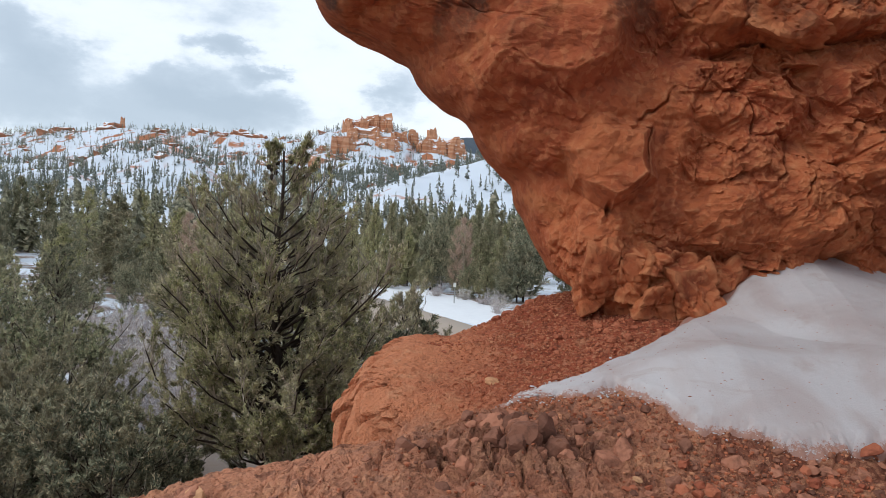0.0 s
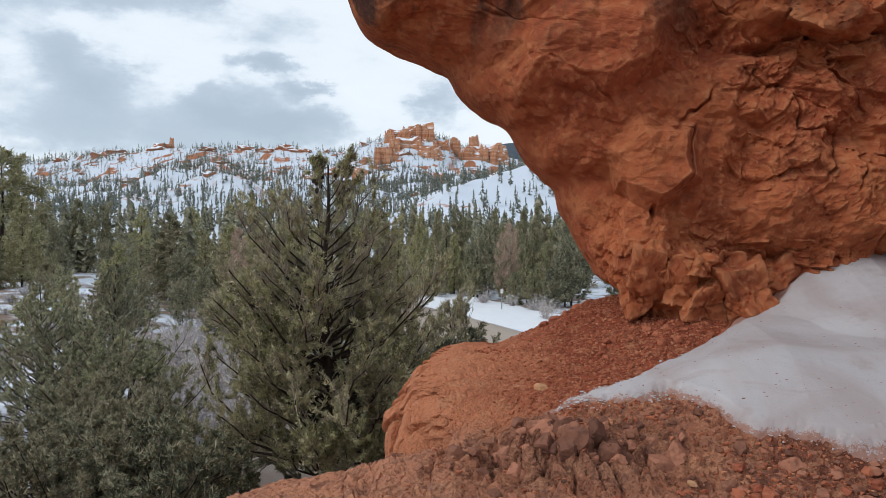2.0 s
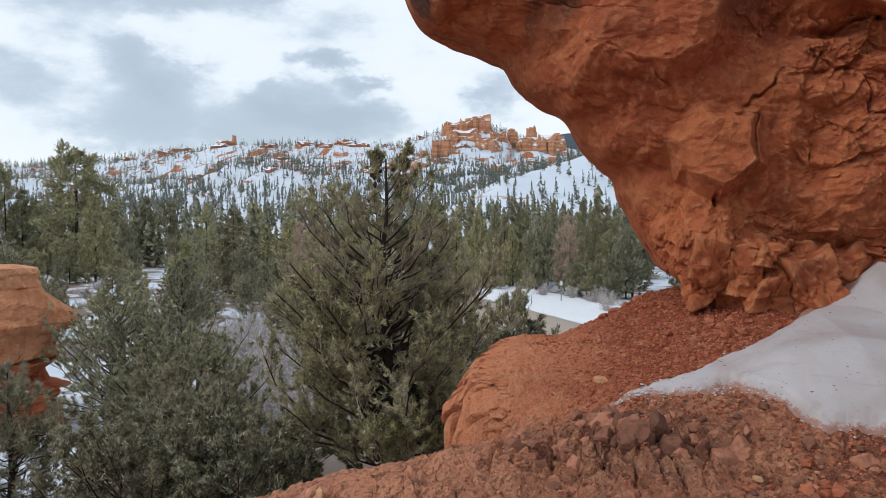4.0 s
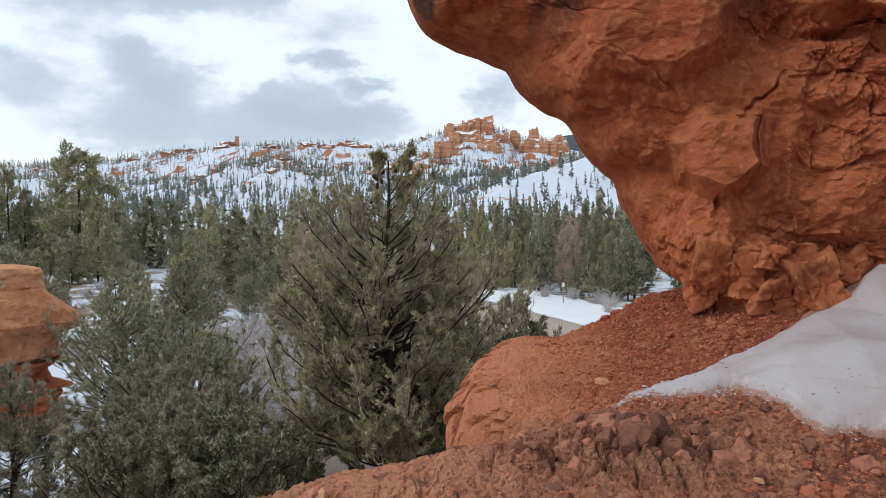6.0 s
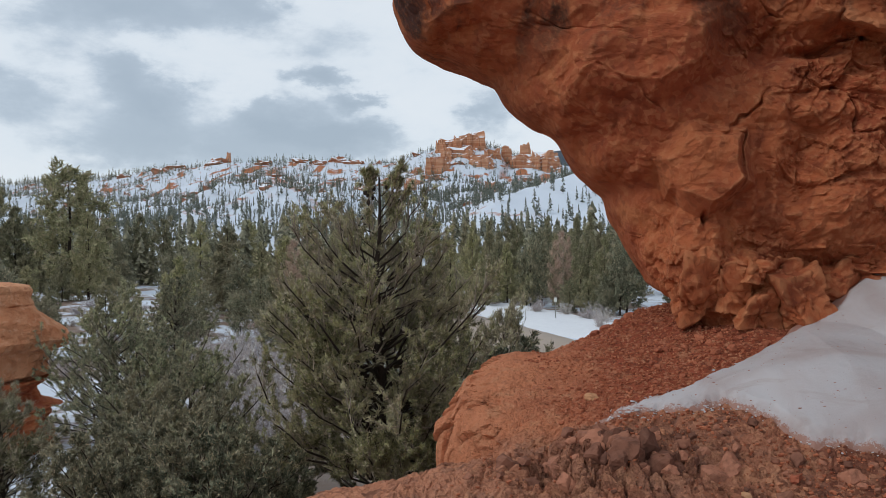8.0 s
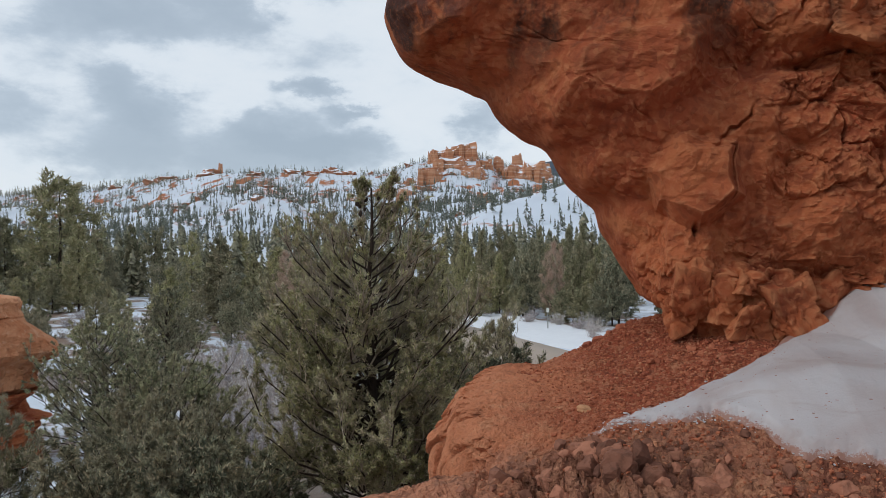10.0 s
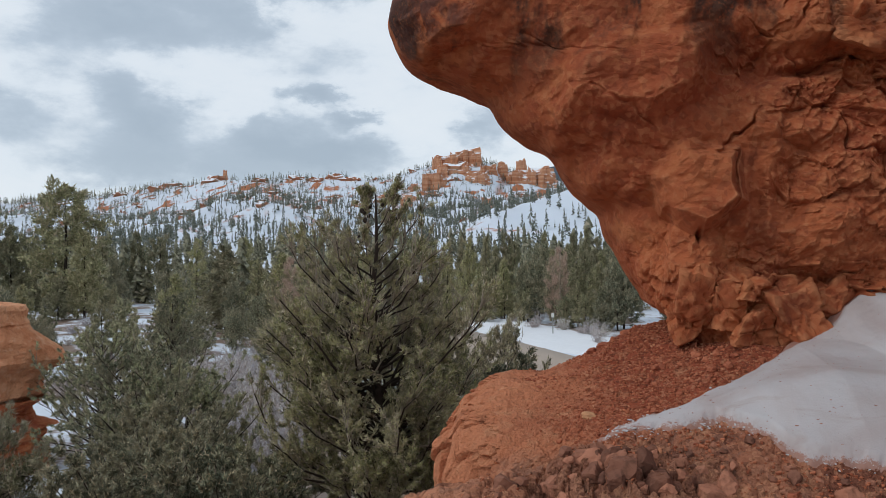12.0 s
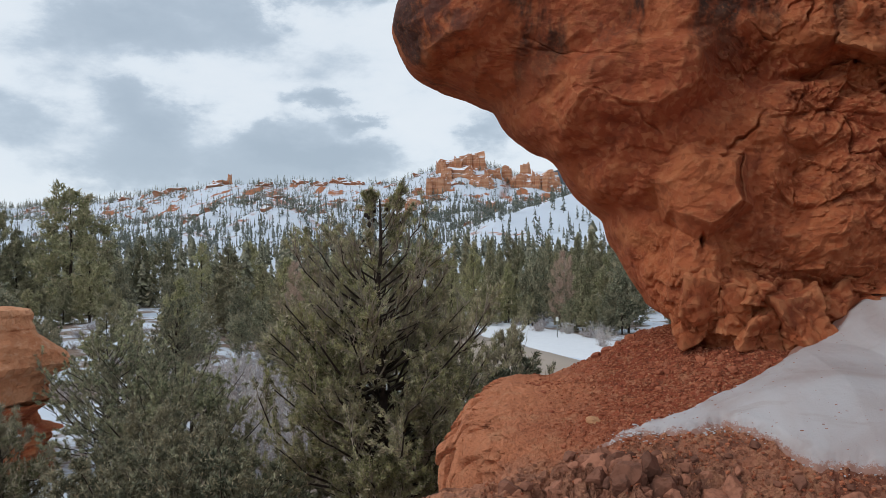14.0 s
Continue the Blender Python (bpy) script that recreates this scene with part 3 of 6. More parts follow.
def terrain(x, y):
    x, y = np.asarray(x, float), np.asarray(y, float)
    xy = np.stack([x, y], -1)
    a = np.clip(x / np.maximum(y, 1.0), -1.3, 1.3)
    s = np.maximum(0.8 * y - 0.6 * x, 0.0)
    hillside = 4.3 / (1 + (s / 9.5) ** 4)
    near = 0.7 + hillside + 0.16 * fbm(xy * 0.11, 3, 5) * smooth(6, 20, s)
    near = near - 1.2 * smooth(-0.2, -1.4, x) * smooth(9.2, 6.2, y)
    u = np.maximum(y, 0) / 900.0
    crest = 900.0 * np.interp(a, SKYLINE_A, SKYLINE_B)
    rise = np.interp(u, RISE_U, RISE_Q)
    rise = 0.5 * rise + 0.25 * (np.interp(u - 0.03, RISE_U, RISE_Q) + np.interp(u + 0.03, RISE_U, RISE_Q))
    far = 6.5 + crest * rise
    gully = (np.abs(vnoise(np.stack([x * 0.011 + 0.2 * vnoise(xy * 0.02, 3), y * 0.0045], -1), 9)) - 0.35) * 22
    gully = gully + 7 * fbm(xy * 0.021, 4, 21) + 1.5 * fbm(xy * 0.09, 2, 27)
    far = far + gully * smooth(0.20, 0.6, u) * (1 - 0.75 * smooth(0.82, 0.98, u))
    d = SPUR_B - SPUR_A
    length = np.hypot(*d)
    d = d / length
    t = (x - SPUR_A[0]) * d[0] + (y - SPUR_A[1]) * d[1]
    w = (x - SPUR_A[0]) * d[1] - (y - SPUR_A[1]) * d[0]
    top = np.interp(t / length, [-0.5, 0.0, 0.2, 0.35, 0.5, 0.65, 0.8, 1.0, 1.8], [2.0, 21.0, 31.0, 38.8, 45.4, 50.8, 55.8, 62.0, 76.0]) + 1.5 * fbm(xy * 0.03, 3, 31)
    spur = top - np.where(w > 0, 0.24, 0.34) * np.abs(w)
    spur = np.where((t > -0.5 * length) & (t < 1.8 * length), spur, -50)
    k = 3.0
    far = np.where(np.abs(far - spur) < 40, k * np.logaddexp(np.clip(far / k, -80, 80), np.clip(spur / k, -80, 80)), np.maximum(far, spur))
    blend = smooth(0.09, 0.17, u)
    return near * (1 - blend) + far * blend


def build_ground():
    phi = np.radians(np.concatenate([np.linspace(-180, -52, 40)[:-1], np.linspace(-52, 24, 420)[:-1], np.linspace(24, 180, 50)[:-1]]))
    r = np.concatenate([np.linspace(0.4, 6, 12)[:-1], np.geomspace(6, 120, 90)[:-1], np.geomspace(120, 1050, 190)[:-1], np.geomspace(1050, 4200, 26)])
    rr, pp = np.meshgrid(r, phi, indexing="ij")
    x, y = rr * np.sin(pp), rr * np.cos(pp)
    v = np.stack([x, y, terrain(x, y)], -1).reshape(-1, 3)
    f = grid_faces(len(r), len(phi), True)[:, ::-1]
    ob = new("ground", mesh_of("ground", v, f, GROUND))
    tagged(ob, "snow-patched valley floor rising to snowy red hills", "ground", kind="structure")


build_ground()

# road, laid on the valley floor
def build_road():
    # centre line runs off to the north-west behind the trees
    t = np.linspace(0, 1, 90)
    cx = 11.4 - 46.2 * t - 14 * t**3
    cy = 14.2 + 117.7 * t - 6 * t**3
    dx, dy = np.gradient(cx), np.gradient(cy)
    ln = np.hypot(dx, dy)
    nx, ny = dy / ln, -dx / ln
    rows = []
    for off, up in ((-3.9, -0.25), (-3.6, 0.10), (-1.8, 0.14), (0.0, 0.17), (1.8, 0.14), (3.6, 0.10), (3.9, -0.25)):
        rows.append(np.stack([cx + off * nx, cy + off * ny, 0.74 + up + 0 * cx], -1))
    v = np.stack(rows, 0)
    ob = new("road", mesh_of("road", v.reshape(-1, 3), grid_faces(len(rows), len(t)), ASPHALT))
    tagged(ob, "tan dusty two-lane road across the valley", "road", kind="structure")
    return cx, cy, nx, ny


ROAD = build_road()


def build_bank():
    """Ploughed snow along the far edge of the road."""
    cx, cy, nx, ny = ROAD
    offs = np.linspace(3.7, 13.0, 26)
    rows = []
    for o in offs:
        x, y = cx + o * nx, cy + o * ny
        h = 0.32 * np.sin(np.clip((o - 3.7) / 9.3, 0, 1) * np.pi) ** 0.6 + 0.10 * fbm(np.stack([x, y], -1) * 0.6, 3, 41)
        h = h * np.clip((o - 3.7) / 0.6, 0, 1) * np.clip((13.0 - o) / 2, 0, 1) - 0.05
        rows.append(np.stack([x, y, np.maximum(terrain(x, y), 0.62) + h], -1))
    v = np.stack(rows, 0)
    ob = new("snow_bank", mesh_of("snow_bank", v.reshape(-1, 3), grid_faces(len(rows), len(cx)), SNOW))
    tagged(ob, "ploughed white snow bank along the road edge", "snow", kind="structure")


build_bank()


def build_plateau():
    x = np.linspace(-900, 1500, 160)
    crest = 6.5 + 2600 * (0.085 + 0.040 * smooth(-350, 60, x)) + 9 * fbm(np.stack([x * 0.012, x * 0], -1), 3, 51)
    rows = [np.stack([x, np.full_like(x, 2600 - d), np.minimum(crest, 6.5 + 300) * 0 + crest - drop], -1) for d, drop in ((0, 0), (60, 45), (300, 180), (420, 330))]
    rows.insert(0, np.stack([x, np.full_like(x, 2900), crest - 20], -1))
    v = np.stack(rows, 0).reshape(-1, 3)
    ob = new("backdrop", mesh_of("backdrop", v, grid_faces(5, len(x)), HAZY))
    tagged(ob, "distant dark forested plateau on the skyline", "plateau", kind="structure")


build_plateau()


# ---------------------------------------------------------------- the overhanging rock
PROFILE_Z = np.array([3.90, 6.00, 6.15, 6.22, 6.28, 6.36, 6.46, 6.58, 6.70, 6.82, 6.94, 7.04, 7.12, 7.18, 7.24, 7.30, 7.37, 7.44, 7.50, 7.55, 7.60, 7.65, 7.72, 7.82, 7.95, 8.10, 8.30, 8.60, 9.00])
PROFILE_X = np.array([0.980, 0.950, 0.907, 0.791, 0.640, 0.606, 0.531, 0.479, 0.426, 0.400, 0.265, 0.188, 0.144, 0.095, -0.026, -0.120, -0.195, -0.227, -0.265, -0.367, -0.466, -0.611, -0.715, -0.778, -0.831, -0.819, -0.753, -0.550, -0.200])
# bulges and hollows of the face: x, z, half-widths, how far it stands out
RELIEF = [
    (0.55, 7.50, 0.35, 0.22, 0.10), (0.82, 6.90, 0.22, 0.20, 0.15), (0.80, 6.62, 0.16, 0.16, 0.06), (1.15, 7.28, 0.13, 0.15, 0.05),
    (1.27, 6.86, 0.10, 0.16, -0.16), (1.02, 6.25, 0.26, 0.16, 0.03), (1.30, 6.18, 0.24, 0.20, 0.04), (1.42, 7.19, 0.15, 0.11, 0.07),
    (1.70, 6.44, 0.50, 0.045, -0.06), (1.82, 6.76, 0.14, 0.23, 0.10), (2.03, 6.62, 0.14, 0.14, 0.09), (1.36, 7.49, 0.15, 0.030, -0.12),
    (1.42, 7.74, 0.18, 0.16, 0.15), (1.93, 7.76, 0.36, 0.17, 0.17), (1.68, 7.21, 0.16, 0.18, 0.09), (1.53, 6.98, 0.14, 0.12, 0.05), (1.40, 6.68, 0.14, 0.12, 0.05),
    (0.30, 7.15, 0.20, 0.25, 0.05), (0.05, 7.62, 0.25, 0.10, -0.05), (1.00, 7.36, 0.22, 0.12, -0.05), (2.12, 7.30, 0.18, 0.14, 0.08), (2.20, 6.95, 0.16, 0.14, 0.07),
    (0.62, 6.80, 0.10, 0.30, -0.06), (0.835, 6.655, 0.014, 0.034, -0.10), (1.12, 6.84, 0.035, 0.20, -0.07), (-0.45, 7.95, 0.30, 0.25, 0.06),
]
# open cracks: polylines in x and z, with half-width and depth
CRACKS = [
    (((1.34, 8.05), (1.34, 7.79), (1.27, 7.58), (1.37, 7.50), (1.56, 7.54), (1.82, 7.54), (2.24, 7.62)), 0.018, 0.11),
    (((1.34, 7.44), (1.27, 7.31), (1.16, 7.32), (1.09, 7.22), (1.00, 7.11), (0.91, 7.05)), 0.016, 0.08),
    (((0.61, 7.07), (0.78, 7.09), (1.00, 7.04), (1.01, 6.81), (0.93, 6.66)), 0.012, 0.05),
    (((1.53, 7.30), (1.54, 7.06), (1.73, 7.02), (1.82, 7.19)), 0.013, 0.06),
    (((1.73, 7.02), (1.67, 6.85), (1.49, 6.72)), 0.012, 0.05),
    (((1.70, 6.50), (1.72, 6.66), (1.78, 6.92), (2.04, 6.96), (2.27, 7.13)), 0.013, 0.06),
    (((0.34, 7.41), (0.51, 7.31), (0.64, 7.20), (0.87, 7.07)), 0.009, 0.03),
    (((1.20, 6.70), (1.27, 6.64), (1.31, 6.74)), 0.014, 0.09),
    (((0.52, 7.02), (0.44, 6.88), (0.62, 6.70), (0.66, 6.55), (0.74, 6.45)), 0.010, 0.04),
    (((0.58, 6.62), (0.60, 6.45), (0.61, 6.30), (0.66, 6.20)), 0.014, 0.07),
    (((0.72, 6.44), (0.86, 6.47), (1.00, 6.43), (1.12, 6.46), (1.22, 6.40)), 0.012, 0.05),
    (((-0.05, 7.74), (0.10, 7.66), (0.30, 7.62), (0.42, 7.58)), 0.008, 0.025),
    (((1.68, 8.0), (1.72, 7.80), (1.76, 7.56)), 0.013, 0.06),
    (((1.92, 6.50), (1.93, 6.68), (2.02, 6.78), (2.16, 6.78)), 0.011, 0.05),
]


def line_distance(x, z, line):
    best = np.full(np.shape(x), 9.0)
    for (x0, z0), (x1, z1) in zip(line, line[1:]):
        dx, dz = x1 - x0, z1 - z0
        t = np.clip(((x - x0) * dx + (z - z0) * dz) / (dx * dx + dz * dz), 0, 1)
        best = np.minimum(best, np.hypot(x - x0 - t * dx, z - z0 - t * dz))
    return best


def face_relief(p):
    """How far the rock stands out of its plain form at rows of points."""
    x, y, z = p[:, 0], p[:, 1], p[:, 2]
    wob = 0.026 * np.stack([fbm(p * 3.1, 3, 61), fbm(p * 3.1, 3, 62), fbm(p * 3.1, 3, 63)], -1)
    q = p + wob
    front = smooth(4.9, 4.3, y)
    out = 0.05 * fbm(p * 1.3, 2, 64) + 0.012 * fbm(p * 4.5, 3, 68)
    for cx, cz, sx, sz, amp in RELIEF:
        u, w = (q[:, 0] - cx) / sx, (q[:, 2] - cz) / sz
        if amp > 0:  # a block with broken straight sides and a slightly tilted face
            turn = 7.0 * cx + 3.0 * cz
            reach = np.max([math.cos(turn + a) * u + math.sin(turn + a) * w for a in (0.0, 1.0, 1.9, 3.0, 4.1, 5.2)], axis=0)
            out = out + front * amp * (np.clip((1.12 - reach) / 0.42, 0, 1) * (0.85 + 0.16 * math.sin(turn) * u - 0.14 * w))
        else:
            out = out + 0.75 * front * amp * np.exp(-((u * u + w * w) ** 1.5))
    # how shattered the rock is: the upper overhang is smooth, the right and the foot are blocky
    broken = np.clip(smooth(0.85, 1.40, x + 0.25 * fbm(p * 2.0, 2, 70)) + smooth(6.75, 6.35, z), 0, 1)
    broken = 0.12 + 0.88 * broken
    side = 0.35 + 0.65 * smooth(4.25, 3.95, y)
    for scale, amp, calm, seed in ((1.7, 0.13, 0.60, 701), (3.6, 0.085, 0.60, 702), (8.0, 0.050, 0.48, 703), (17.0, 0.026, 0.42, 704), (38.0, 0.010, 0.5, 705)):
        some = smooth(-0.35, 0.35, vnoise(p * scale * 0.35, seed + 5))
        out = out + amp * facets(q * scale, seed) * (calm + (1 - calm) * broken) * (0.45 + 0.55 * some) * (1.0 if scale < 9 else side)
    # jointed blocks: each has its own height and tilt, with thin open joints between them
    for scale, amp, groove, seed in ((2.3, 0.070, 0.026, 71), (4.6, 0.075, 0.022, 81), (9.0, 0.050, 0.014, 91), (20.0, 0.022, 0.007, 96)):
        d1, d2, r1, r2, off = cells(q * np.array([1.0, 1.0, 1.2]) * scale, seed)
        gap = (1 - smooth(0.0, 0.05, d2 - d1)) * smooth(-0.1, 0.4, vnoise(p * scale * 0.8, seed + 7))
        some = smooth(-0.15, 0.35, vnoise(p * scale * 0.45, seed + 5))
        tilt = 1.2 * (r1 - 0.5) * off[:, 0] + 1.5 * (r2 - 0.6) * off[:, 2]
        out = out + broken * some * (1.0 if scale < 4 else side) * (amp * (0.8 * (r1 - 0.5) + tilt) * smooth(0.0, 0.035, d2 - d1) - groove * gap)
    for line, width, depth in CRACKS:
        w = 0.40 * width * (1 + 0.9 * vnoise(p * 9.0, 111))
        d = line_distance(q[:, 0] + 0.02 * fbm(p * 14, 2, 112), q[:, 2] + 0.02 * fbm(p * 14, 2, 113), line)
        fade = 0.25 + 0.75 * smooth(-0.25, 0.35, vnoise(p * 4.5, 114))
        out = out - 0.55 * fade * front * depth * np.exp(-((d / np.maximum(w, 0.0065)) ** 2))
    out = out + (0.3 + 0.7 * broken) * (0.010 * fbm(p * 16, 4, 115) + 0.004 * fbm(p * 60, 2, 119))
    return out * (0.30 + 0.70 * smooth(4.45, 4.0, y))


def build_overhang():
    z = np.concatenate([np.linspace(3.9, 5.95, 26)[:-1], np.linspace(5.95, 8.35, 330)[:-1], np.linspace(8.35, 10.6, 40)])
    xl = np.interp(z, PROFILE_Z, PROFILE_X)
    ker = np.ones(9) / 9
    xl = np.convolve(np.pad(xl, 4, mode="edge"), ker, mode="valid")
    rad = np.interp(z, [6.0, 6.5, 6.9, 7.4, 9.2], [0.30, 0.32, 0.50, 0.78, 0.9])
    close = np.sqrt(np.clip(1 - ((z - 8.6) / 2.02) ** 2, 0.02, 1)) * (z > 8.6) + (z <= 8.6)
    th = np.linspace(0, 1, 110)[:-1] ** 0.6 * np.pi / 2
    th2 = np.linspace(0, np.pi / 2, 190)[:-1]
    fr = np.linspace(0, 1, 390)[:-1]
    th3 = np.linspace(0, np.pi / 2, 30)
    mid_y, front_y, back_y = 4.50, 3.88, 5.15
    rows = []
    for zi, x0, r, c in zip(z, xl, rad, close):
        # past x 2.75 an added, unseen wall curves forward and blocks light
        xs = np.concatenate([x0 + r * (1 - np.sin(th)), x0 + r * (1 - np.cos(th2)), x0 + r + (2.75 - x0 - r) * fr,
                             2.75 + 1.15 * np.sin(th3), [5.2, 5.2, 3.0, 1.8]])
        ys = np.concatenate([mid_y + (back_y - mid_y) * np.cos(th), mid_y - (mid_y - front_y) * np.sin(th2), np.full(len(fr), front_y),
                             front_y - 2.4 * (1 - np.cos(th3)), [1.6, back_y - 0.2, back_y, back_y]])
        ys = ys - 0.7 * smooth(8.45, 9.6, zi) * smooth(0.2, 1.6, xs) * smooth(5.2, 4.4, ys)  # unseen bulge added up here to shade the face
        xs, ys = 1.4 + (xs - 1.4) * c, 4.9 + (ys - 4.9) * c
        rows.append(np.stack([xs, ys, np.full(len(xs), zi)], -1))
    g = np.stack(rows, 0)
    du = np.roll(g, -1, 1) - np.roll(g, 1, 1)
    dv = np.gradient(g, axis=0)
    nrm = np.cross(du, dv)
    nrm /= np.linalg.norm(nrm, axis=-1, keepdims=True) + 1e-9
    p = g.reshape(-1, 3)
    out = face_relief(p)
    v = p + nrm.reshape(-1, 3) * out[:, None]
    rows_n, cols_n = g.shape[:2]
    f = grid_faces(rows_n, cols_n, True)
    first = (rows_n - 1) * cols_n
    lid = np.array([[first + k, first + (k + 1) % cols_n, len(v) + (k + 1) % cols_n, len(v) + k] for k in range(cols_n)])
    v = np.concatenate([v, np.array([1.4, 4.9, 10.62]) + 0.02 * (v[first:] - np.array([1.4, 4.9, 10.6]))])
    f = np.concatenate([f, lid])
    root = thing("rock_overhang", "overhanging mass of fractured orange-red rock", "rock", (1.2, 4.4, 5.9))
    shift = np.array([1.2, 4.4, 5.9])
    me = mesh_of("rock_body", v - shift, f, ROCK, False)
    part_of("rock_body", me, root)
    return root


OVERHANG = build_overhang()


def rock_block(at, size, seed, turn):
    p, f = chunk(seed, size, 5, 7, 260.0, 0.0)
    way = p / np.linalg.norm(p, axis=1)[:, None]
    out = 0.040 * facets(p * 7.0, seed) + 0.022 * facets(p * 15.0, seed + 1) + 0.010 * facets(p * 34.0, seed + 2)
    d1, d2, r1, r2, off = cells(p * 9.0 + seed, seed)
    out = out + 0.016 * (r1 - 0.5) - 0.014 * (1 - smooth(0.0, 0.08, d2 - d1))
    ob = part_of("block", mesh_of("block", p + way * out[:, None], f, ROCK, False), OVERHANG)
    ob.matrix_basis = pose(at[0] - 1.2, at[1] - 4.41, at[2] - 5.9, *turn)


# ---------------------------------------------------------------- the ledge in front of it
def ledge_height(x, y, detail=True):
    x, y = np.asarray(x, float), np.asarray(y, float)
    xy = np.stack([x, y], -1)
    z = 5.70 + 0.16 * (np.minimum(y, 4.3) - 2.7) + 0.20 * np.clip(x - 0.02, 0, 1.2) * smooth(2.6, 3.2, y)
    z = z - 0.20 * np.clip(2.5 - y, 0, 1.1) * 0.9 + 0.23 * np.minimum(x + 0.1, 0) * smooth(3.4, 2.8, y)
    wob = 0.10 * fbm(xy * 1.7, 3, 131)
    # the outer end swells into a rounded nose: domed on top, falling steeply in front and at its outer side
    z = z + 0.05 * np.exp(-(((x + 0.12) / 0.30) ** 2) - ((y - 3.75) / 0.45) ** 2)
    rim = -0.47 + 0.25 * np.maximum(y - 4.1, 0) ** 1.5 + 0.10 * np.maximum(3.45 - y, 0) + 0.25 * wob
    side = np.clip(1 - (x - rim) / 0.34, 0, 3)
    front = np.clip(1 - (y - 3.06 - 0.3 * wob) / 0.42, 0, 1) * smooth(0.22, -0.28, x + 0.5 * wob)
    bend = np.hypot(side, 0.85 * front) * smooth(2.92, 3.12, y - 0.10 * x)
    z = z - 0.42 * (1 - np.sqrt(np.clip(1 - np.minimum(bend, 1) ** 2.3, 0, 1))) - np.minimum(2.2 * np.maximum(bend - 1, 0), 2.8)
    edge = np.interp(y, [2.3, 2.70, 2.85, 3.0, 3.12, 3.25, 3.4], [-2.5, -1.35, -1.0, -0.62, -0.50, -0.9, -3.5]) + 0.4 * wob + 0.25 * fbm(xy * 0.9, 2, 137) * smooth(2.6, 1.8, y)
    over = np.maximum(edge - x, 0)
    z = z - np.minimum(22.0 * over**2 + 1.5 * over, 2.8)
    z = z - 2.5 * smooth(3.4, 4.2, x) - 3.0 * smooth(-0.9, -2.0, y + 0.4 * np.sin(1.7 * x))
    z = z + 0.06 * smooth(0.3, 0.9, x) * smooth(3.9, 4.6, y)
    back = np.maximum(y - 4.75 + 0.5 * smooth(0.45, 0.0, x) - 0.5 * wob, 0)
    z = z - np.minimum(1.6 * back**2, 2.8)
    z = z - 0.04 * smooth(3.6, 4.2, y) * smooth(0.65, 0.2, x)
    if detail:
        p3 = np.stack([x, y, 0 * x], -1)
        slope = np.clip(smooth(0.02, 0.35, over) + smooth(0.45, 0.9, bend), 0, 1)
        rough = np.clip(smooth(3.35, 2.85, y + 0.3 * fbm(xy * 1.5, 2, 133)) + 0.5 * slope, 0, 1)
        q = p3 + 0.05 * np.stack([fbm(p3 * 4, 2, 134), fbm(p3 * 4, 2, 135), 0 * x], -1)
        heap = np.exp(-((((x - 0.30) / 0.38) ** 2 + ((y - 2.80) / 0.24) ** 2) ** 1.5))
        rough = rough * (0.20 + 1.05 * heap) * smooth(1.5, 2.2, y)
        z = z + 0.035 * heap
        for scale, amp, seed in ((2.1, 0.050, 145), (5.0, 0.065, 146), (11.0, 0.046, 147), (24.0, 0.026, 148), (52.0, 0.012, 149)):
            z = z + rough * amp * facets(q * scale, seed)
        for scale, amp, groove, seed in ((4.5, 0.060, 0.055, 141), (10.0, 0.050, 0.045, 151), (23.0, 0.022, 0.022, 161)):
            d1, d2, r1, r2, off = cells((q * scale)[..., :2], seed)
            z = z + rough * (amp * (r1 - 0.5) - groove * (1 - smooth(0.0, 0.12, d2 - d1)))
        ridged = 0.25 + 0.75 * slope
        z = z + 0.03 * fbm(xy * 2.3, 3, 171) + 0.014 * facets(p3 * 7.0, 173) + 0.010 * ridged * facets(q * 15.0, 174) + smooth(1.5, 2.2, y) * (0.006 * facets(q * 33.0, 176) + 0.004 * fbm(xy * 48, 2, 179))
    return z


